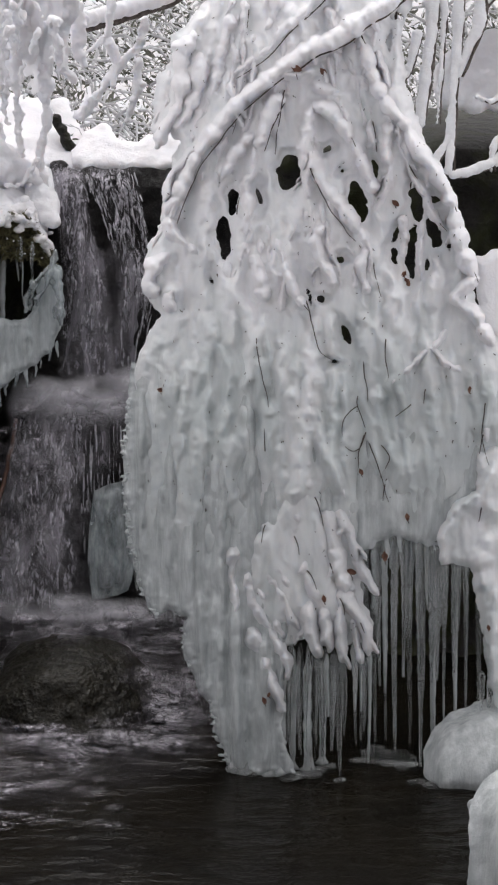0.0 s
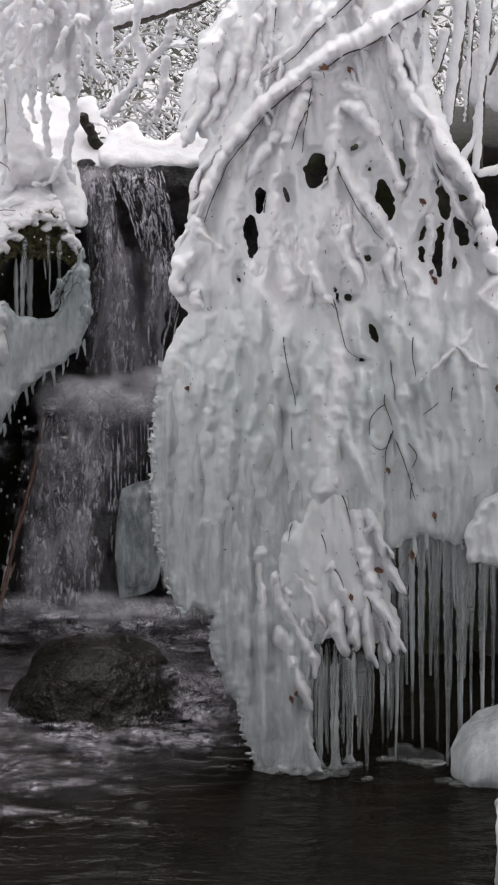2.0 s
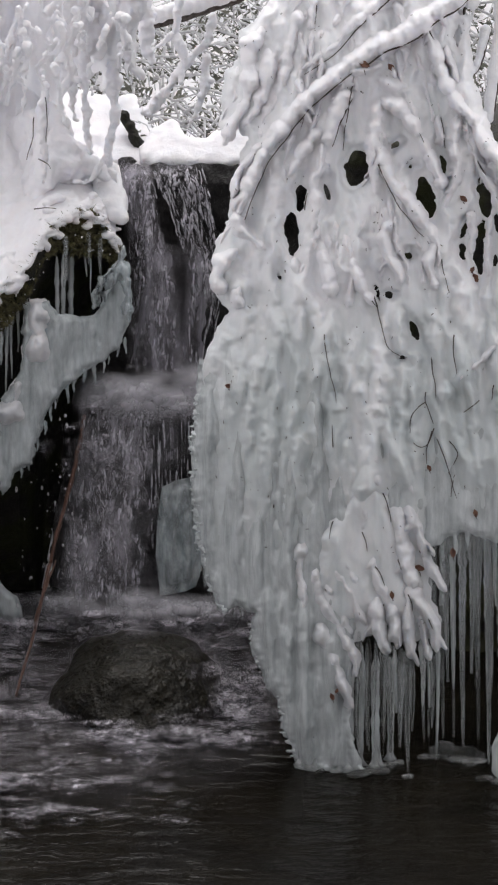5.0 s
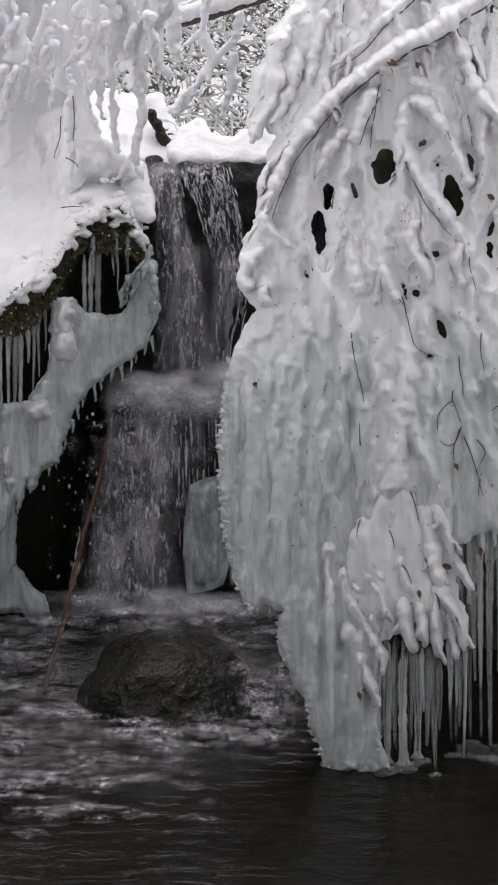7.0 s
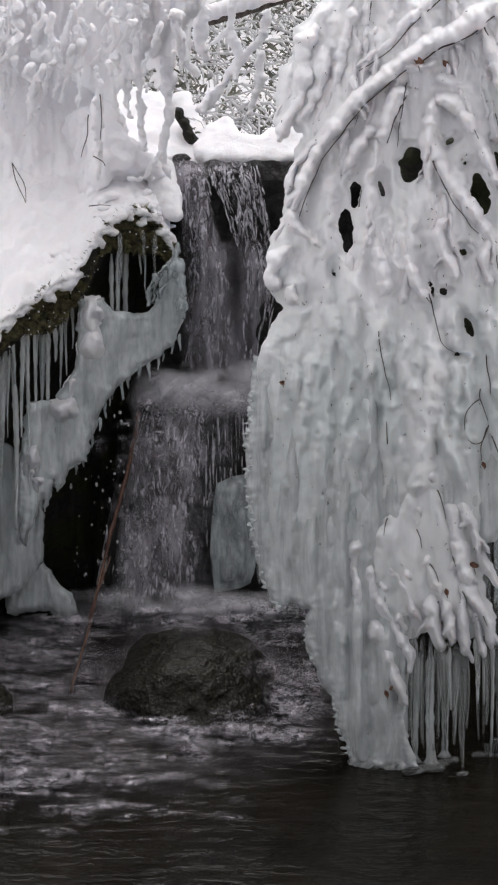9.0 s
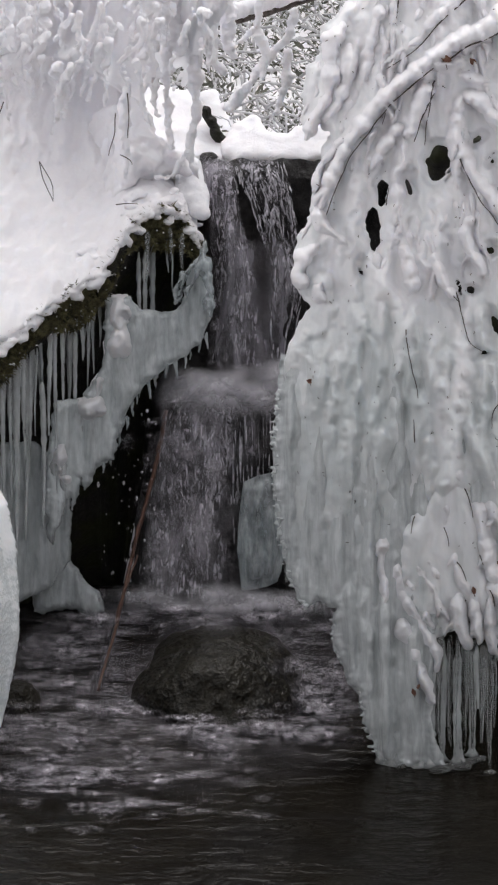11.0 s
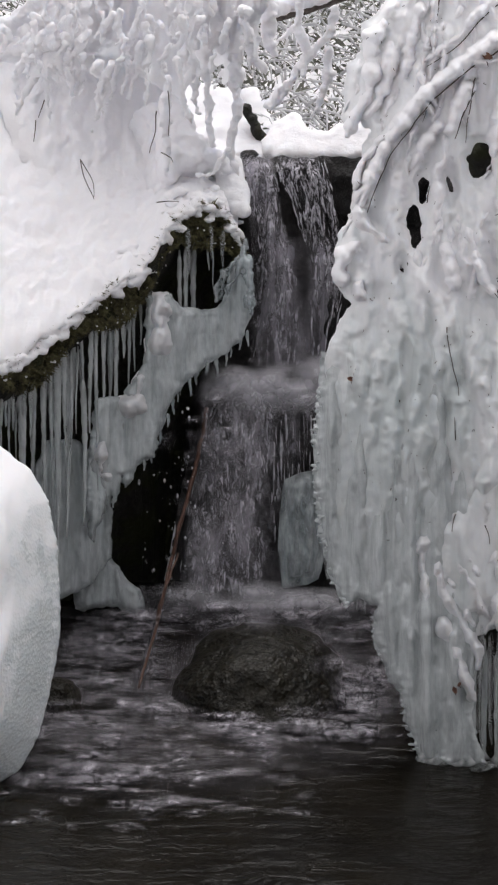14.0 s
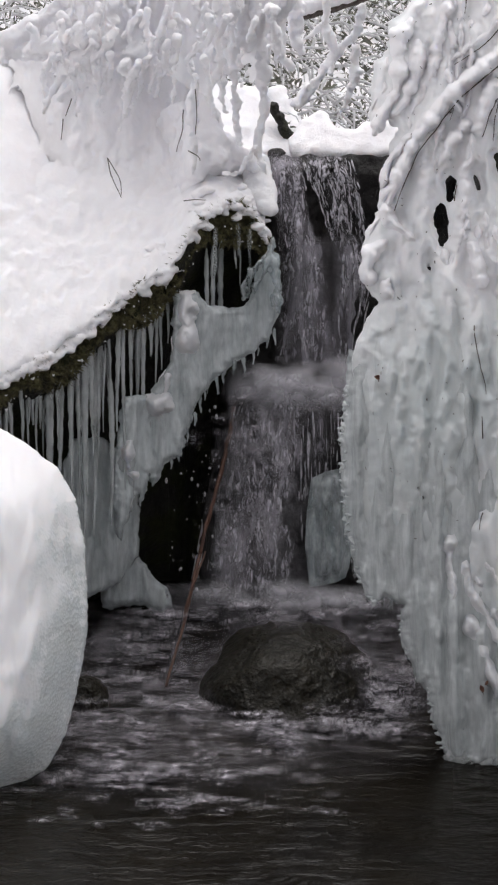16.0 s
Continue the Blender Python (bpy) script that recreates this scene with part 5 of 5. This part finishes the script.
# frozen plates that hang low behind the icicles, and collars of ice at the waterline
for poly, y in (([(640, 1336), (662, 1318), (690, 1334), (715, 1330), (738, 1344), (726, 1362), (645, 1354)], 0.12),):
    fused("ice_plate", filled(poly, 8, lambda u, v, k=y: k, thick=0.5), GLASS_ICE, curtain, "thin clear plate of ice", 0.006, 0.003, 30, 0.006)
for u, v, r in ((418, 1366, 13), (444, 1372, 14), (470, 1366, 13), (512, 1378, 24), (490, 1372, 14), (545, 1375, 22), (566, 1366, 14), (588, 1360, 12), (602, 1386, 11), (632, 1352, 13), (660, 1350, 16), (690, 1354, 18), (720, 1360, 20), (740, 1388, 16), (765, 1394, 16), (790, 1396, 14), (812, 1392, 12)):
    c = on_water(u, v)
    rr = size(r, c.y)
    fused("ice_collar", [(c.x + rr * random.uniform(-0.5, 0.5), c.y + rr * random.uniform(-0.4, 0.4), 0.002 + 0.002 * k, rr * random.uniform(0.6, 1.1), rr * 0.9, 0.0045) for k in range(3)], GLASS_ICE, curtain, "", 0.003, 0.001, 60)

# bare twigs that show on the snow
for pts in ([(548, 298), (572, 345), (598, 388), (640, 440)], [(503, 160), (494, 215), (488, 250), (487, 290)], [(543, 532), (554, 575), (566, 620), (590, 640)], [(634, 702), (634, 720), (646, 757)], [(634, 720), (612, 740), (604, 785)],
            [(648, 765), (638, 795), (625, 800), (612, 792)], [(645, 770), (636, 805), (634, 828)], [(655, 785), (668, 815), (676, 850), (690, 890)], [(682, 860), (680, 888)], [(676, 790), (690, 810), (682, 832)], [(644, 640), (648, 680), (652, 710)], [(728, 715), (702, 738)],
            [(863, 715), (856, 760), (860, 800), (870, 825)], [(858, 770), (850, 805)], [(855, 900), (848, 925)], [(454, 600), (458, 640), (470, 690), (476, 720)],
            [(755, 690), (752, 715)], [(683, 600), (686, 640), (690, 670)], [(470, 800), (466, 760)], [(420, 380), (424, 350)], [(558, 880), (568, 905), (574, 932)], [(545, 1010), (553, 1024), (560, 1044)], [(520, 950), (526, 966), (530, 984)], [(602, 1060), (608, 1072), (610, 1090)], [(470, 930), (464, 945), (462, 962)], [(585, 1000), (592, 1016)], [(640, 1105), (646, 1122)]):
    pts = [tuple(p[:2]) for p in spline([(*p, 0) for p in pts], 14)]
    twig(shrub, [(u, v, face_y(u, v) - 0.003) for u, v in pts], 1.15)


# specks of bark and broken twig all over the snow
flecks = []
for _ in range(330):
    u, v = random.uniform(250, 880), random.uniform(20, 1150)
    if not (inside(u, v, MASS) or inside(u, v, CLUMP)):
        continue
    y = face_y(u, v) - 0.001
    if y > float(dc(u, v)) - 0.002:
        continue
    a, length = random.gauss(0, 0.6), random.uniform(1, 6)
    p0, p1 = at(u, v, y), at(u + length * math.sin(a), v + length * math.cos(a), y)
    k = size(random.uniform(0.5, 1.1), y)
    flecks.append(tube([p0, (p0 + p1) / 2 + Vector((random.gauss(0, 0.001), 0, 0)), p1], [k, k * 0.9, k * 0.5], 5))
tagged(solid("bark_litter", *merged(flecks), BARK, shrub, "specks of dark bark in the snow"), kind="stuff")


def leaf(u, v, r, y, turn):
    c = at(u, v, y)
    s = size(r, y)
    ob = thing("dead_leaf", "curled reddish-brown dead leaf caught in the snow", "leaf", "dead leaves in the snow", where=c)
    grid, faces = [], []
    for i in range(7):
        t = i / 6
        w = 0.55 * math.sin(math.pi * t) ** 0.8 * (1 + 0.15 * math.sin(i * 2.2))
        for j, k in enumerate((-1, -0.5, 0, 0.5, 1)):
            x, z = w * k, (t - 0.5) * 2
            grid.append(c + Vector((s * (x * math.cos(turn) - z * math.sin(turn)), -s * 0.5 * (k * k - 0.4) - 0.004, s * (x * math.sin(turn) + z * math.cos(turn)))))
    faces = [(i * 5 + j, i * 5 + j + 1, i * 5 + j + 6, i * 5 + j + 5) for i in range(6) for j in range(4)]
    blade = solid("blade", grid, faces, LEAF, ob)
    blade.modifiers.new("thick", "SOLIDIFY").thickness = 0.0008
    twig(ob, [(u, v + r, y - 0.004), (u + 2, v + r * 1.5, y), (u + 3, v + r * 1.9, y)], 0.9, BARK, "stalk")


for u, v, r, turn in ((722, 498, 11, 0.5), (716, 484, 8, -0.6), (722, 915, 9, 0.2), (682, 985, 12, 0.1), (622, 1012, 13, 1.3), (574, 1060, 9, 0.2), (468, 1240, 9, 0.4), (476, 1230, 6, -0.5), (525, 120, 13, 1.2), (834, 690, 9, 0.1), (701, 358, 10, 0.9), (285, 690, 9, 1.4), (573, 126, 11, 0.7), (640, 835, 8, 0.5), (867, 1112, 7, 0.3)):
    leaf(u, v, r * 0.75, face_y(u, v) - 0.004, turn)

# ---- behind the falls: snow banks, a half-buried rock and frosted undergrowth ----
for label, poly, y0, r in (("bright deep snow bank beside the upper stream", [(-60, 200), (-20, 180), (40, 172), (70, 190), (110, 240), (150, 285), (120, 305), (40, 300), (-60, 300)], 1.78, 15),
                           ("bright snow bank behind the lip of the falls", [(128, 280), (150, 238), (185, 226), (215, 262), (260, 250), (330, 240), (330, 296), (230, 300), (140, 298)], 1.74, 13),
                           ("snow drift below the undergrowth", [(90, 180), (120, 185), (145, 250), (130, 262), (100, 220)], 2.15, 12)):
    bank = thing("snow_bank", label, "snow", where=at(poly[0][0], poly[-1][1], y0))
    fused("snow_layer", filled(poly, r, lambda u, v, k=y0: k - 0.002 * (v - 250), thick=1.6), SNOW, bank, "", 0.01, 0.006, 14)
boulder("stone", 105, 294, 1.66, 16, 9, 0.03, WET_ROCK, "dark wet stone at the lip of the falls", "stone")
boulder("stone", 283, 290, 1.7, 34, 16, 0.06, BOULDER, "grey stone half under snow at the lip", "stone")
outcrop = thing("rock", "dark mossy rock showing along the side of the snow bank", "rock", where=at(125, 290, 1.72))
fused("rock_body", beads([(100, 214, 1.735), (114, 240, 1.725), (126, 262, 1.715), (142, 286, 1.70)], (11, 9), wob=0.5, nubs=0.4), MOSSY_ROCK, outcrop, "", 0.004, 0.006, 40, 0, 2)

frosted, green = [], []
for _ in range(1300):
    u, v = random.uniform(-420, 1000), random.uniform(-30, 235)
    y = 2.15 + (235 - v) / 190 * 1.2 - random.uniform(0, 0.15)
    a = random.gauss(0.6, 0.7)
    length = random.uniform(20, 120)
    p0 = at(u, v, y)
    p1 = at(u + length * math.sin(a), v + length * math.cos(a), y - 0.05)
    mid = (p0 + p1) / 2 + Vector((0, 0, 0.02))
    r = size(random.uniform(0.8, 3.4), y)
    frosted.append(tube([p0, mid, p1], [r, r * 0.9, r * 0.4], 5))
for _ in range(10000):
    u, v = random.uniform(-420, 1000), random.uniform(-40, 250)
    y = 2.25 + (240 - v) / 190 * 1.2 - random.uniform(0, 0.12)
    c = at(u, v, y)
    d = Vector((random.gauss(0, 1), random.gauss(0, 0.5), random.gauss(-0.5, 0.7))).normalized() * random.uniform(0.02, 0.05)
    w = Vector((random.gauss(0, 1), random.gauss(0, 1), random.gauss(0, 1))).normalized() * 0.006
    green.append(([c, c + d * 0.5 + w, c + d, c + d * 0.5 - w + Vector((0, 0.003, 0))], [(0, 1, 2), (0, 2, 3), (0, 3, 1), (1, 3, 2)]))
brush = solid("undergrowth_twigs", *merged(frosted), FROST)
tagged(brush, "tangle of frosted thin twigs on the hill", "undergrowth", kind="stuff")
greenery = solid("undergrowth_leaves", *merged(green), NEEDLE, smooth=False)
tagged(greenery, "dull green and grey leaves of winter undergrowth", "undergrowth", kind="stuff")

# ---- snow-laden branches above the left bank and the upper stream ----
left_shrub = thing("snowy_shrub", "snow-laden shrub branches hanging over the snowy bank", "shrub", where=at(-250, 300, 1.3))


def hung(points, r, y, mat=None, wob=0.3, name="snowy_branch"):
    return fused(name, beads([(u, v, y) for u, v in points], r, wob=wob + 0.15, nubs=0.9), mat or SNOW, left_shrub, "", 0.0045, 0.007, 50, 0, 2)


def ly(u):
    return 0.28 + interp(u, EDGE_Y)


for pts, r, y in (([(-420, 120), (-340, 75), (-270, 20), (-220, -40)], (20, 16), 0.95), ([(-360, 110), (-290, 105), (-230, 75), (-190, 30)], (16, 18), 0.95), ([(-250, 130), (-205, 90), (-190, 60)], (14, 16), 0.95),
                  ([(80, -20), (86, 70), (80, 150), (84, 210), (74, 255), (72, 290), (86, 330)], (14, 6), 1.25), ([(30, -20), (34, 60), (30, 120), (30, 165), (34, 230), (40, 275)], (16, 5), 1.2), ([(110, 10), (104, 60), (112, 120), (130, 140)], (20, 8), 1.3),
                  ([(258, 35), (246, 80), (212, 115), (176, 165), (142, 205)], (8, 10), 1.45), ([(205, 105), (192, 60), (200, -20)], (10, 7), 1.45), ([(246, 110), (238, 180), (214, 230)], (9, 5), 1.45), ([(195, 60), (160, 90), (140, 100)], (7, 6), 1.45), ([(120, -10), (140, 40), (136, 90), (150, 115)], (20, 9), 1.35),
                  ([(60, -10), (50, 60), (55, 100)], (20, 14), 1.15), ([(0, -20), (4, 60), (-8, 120), (0, 150)], (24, 12), 1.1), ([(-40, 160), (-44, 230), (-40, 290), (-44, 330)], (10, 6), 1.1), ([(10, 130), (8, 190), (16, 220)], (10, 5), 1.1), ([(60, 290), (52, 340), (45, 352)], (4, 2), 1.25), ([(66, 285), (40, 325), (20, 330)], (6, 4), 1.2)):
    hung(pts, r, y)
LEFT_MASS = [(-392, 112), (-336, 76), (-286, 36), (-240, -60), (150, -60), (132, 40), (92, 104), (50, 140), (4, 160), (-16, 200), (-36, 320), (-60, 372), (-110, 366), (-160, 376), (-230, 384), (-270, 340), (-320, 270), (-352, 170)]


def on_slab(u, v):
    """Depth of the snow slab's top, which the packed twigs lean against."""
    v0, v1 = np.interp(u, [e[0] for e in EDGE_V], [e[1] for e in EDGE_V]), np.interp(u, [e[0] for e in BACK_V], [e[1] for e in BACK_V])
    w = np.clip((v - v0) / (v1 - v0), 0, 1) ** (1 / 0.85)
    return np.interp(u, [e[0] for e in EDGE_Y], [e[1] for e in EDGE_Y]) - 0.02 + np.interp(u, [e[0] for e in SLAB_Y], [e[1] for e in SLAB_Y]) * w


fringe = []
for _ in range(420):
    u, v = random.uniform(-370, 120), random.uniform(-50, 270)
    length, lean, pts = random.uniform(30, 110), random.gauss(-0.12, 0.2), []
    for t in np.linspace(0, 1, 4):
        pts.append((u + lean * length * t + random.gauss(0, 4), min(v + length * t, 362)))
    if inside(u, v, LEFT_MASS) and not (u > -45 and pts[-1][1] > 170):
        fringe.append(stroke(pts, random.uniform(4, 9), random.uniform(2, 4), random.uniform(4, 16), random.uniform(1, 6), wob=0.4, own=v < 120))
relief("snow_mass", SNOW, left_shrub, "soft snow packed on hanging twigs", LEFT_MASS, lambda u, v: on_slab(u, v) + 0.018 - 0.42 * np.clip((375 - v) / 375, 0, 1) ** 1.6 * np.clip((u + 390) / 170, 0.12, 1), fringe,
       [gap(*g) for g in ((-150, 106, 13, 12, -0.3), (-132, 84, 6, 20, 0), (-258, 14, 34, 20, -0.6), (-76, 142, 4, 10, 0), (4, 148, 6, 12, 0), (92, 92, 9, 24, 0))], step=2.6, base=5, edge=lambda u, v: np.interp(v, (60, 240), (14, 130)), back=0.03, blend=3, wobble=5.0, lumps=(6, 1.2), deep=2.0)
for _ in range(90):
    u, v = random.uniform(-330, 110), random.uniform(-30, 150)
    if not inside(u, v, LEFT_MASS) or (u > -30 and v > 60):
        continue
    length, lean, pts = random.uniform(40, 120), random.gauss(-0.1, 0.25), []
    for t in np.linspace(0, 1, 4):
        pts.append((u + lean * length * t + random.gauss(0, 7), v + length * t))
    y = min(face_y(a, b) for a, b in pts)
    fused("snowy_branch", beads([(a, b, y - 0.004 + 0.04 * k / 3) for k, (a, b) in enumerate(pts)], (random.uniform(5, 9), random.uniform(3, 6)), wob=0.5, nubs=0.9), SNOW, left_shrub, "", 0.0045, 0.006, 50, 0, 2)
for pts in ([(-196, 300), (-190, 330), (-176, 360), (-172, 372)], [(-196, 300), (-182, 325), (-172, 345), (-172, 368)], [(-60, 215), (-62, 250), (-72, 290)], [(-40, 180), (-36, 220), (-38, 260)], [(-275, 230), (-278, 270)], [(-260, 195), (-270, 225)], [(-52, 290), (-34, 300), (-30, 308)], [(-60, 378), (-20, 376)]):
    twig(left_shrub, [(u, v, min(ly(u) + 0.1, face_y(u, v) - 0.004)) for u, v in pts], 1.1)
log = thing("fallen_log", "grey fallen branch with snow along its top", "log", where=at(150, 60, 1.7))
twig(log, [(100, 60, 1.6), (180, 45, 1.65), (240, 28, 1.7), (300, 8, 1.75), (400, -40, 1.8)], 9, BARK, "stem")
fused("snow_coat", beads([(100, 45, 1.59), (180, 28, 1.64), (240, 10, 1.69), (300, -8, 1.74)], (17, 15)), SNOW, log)

finish_melting()
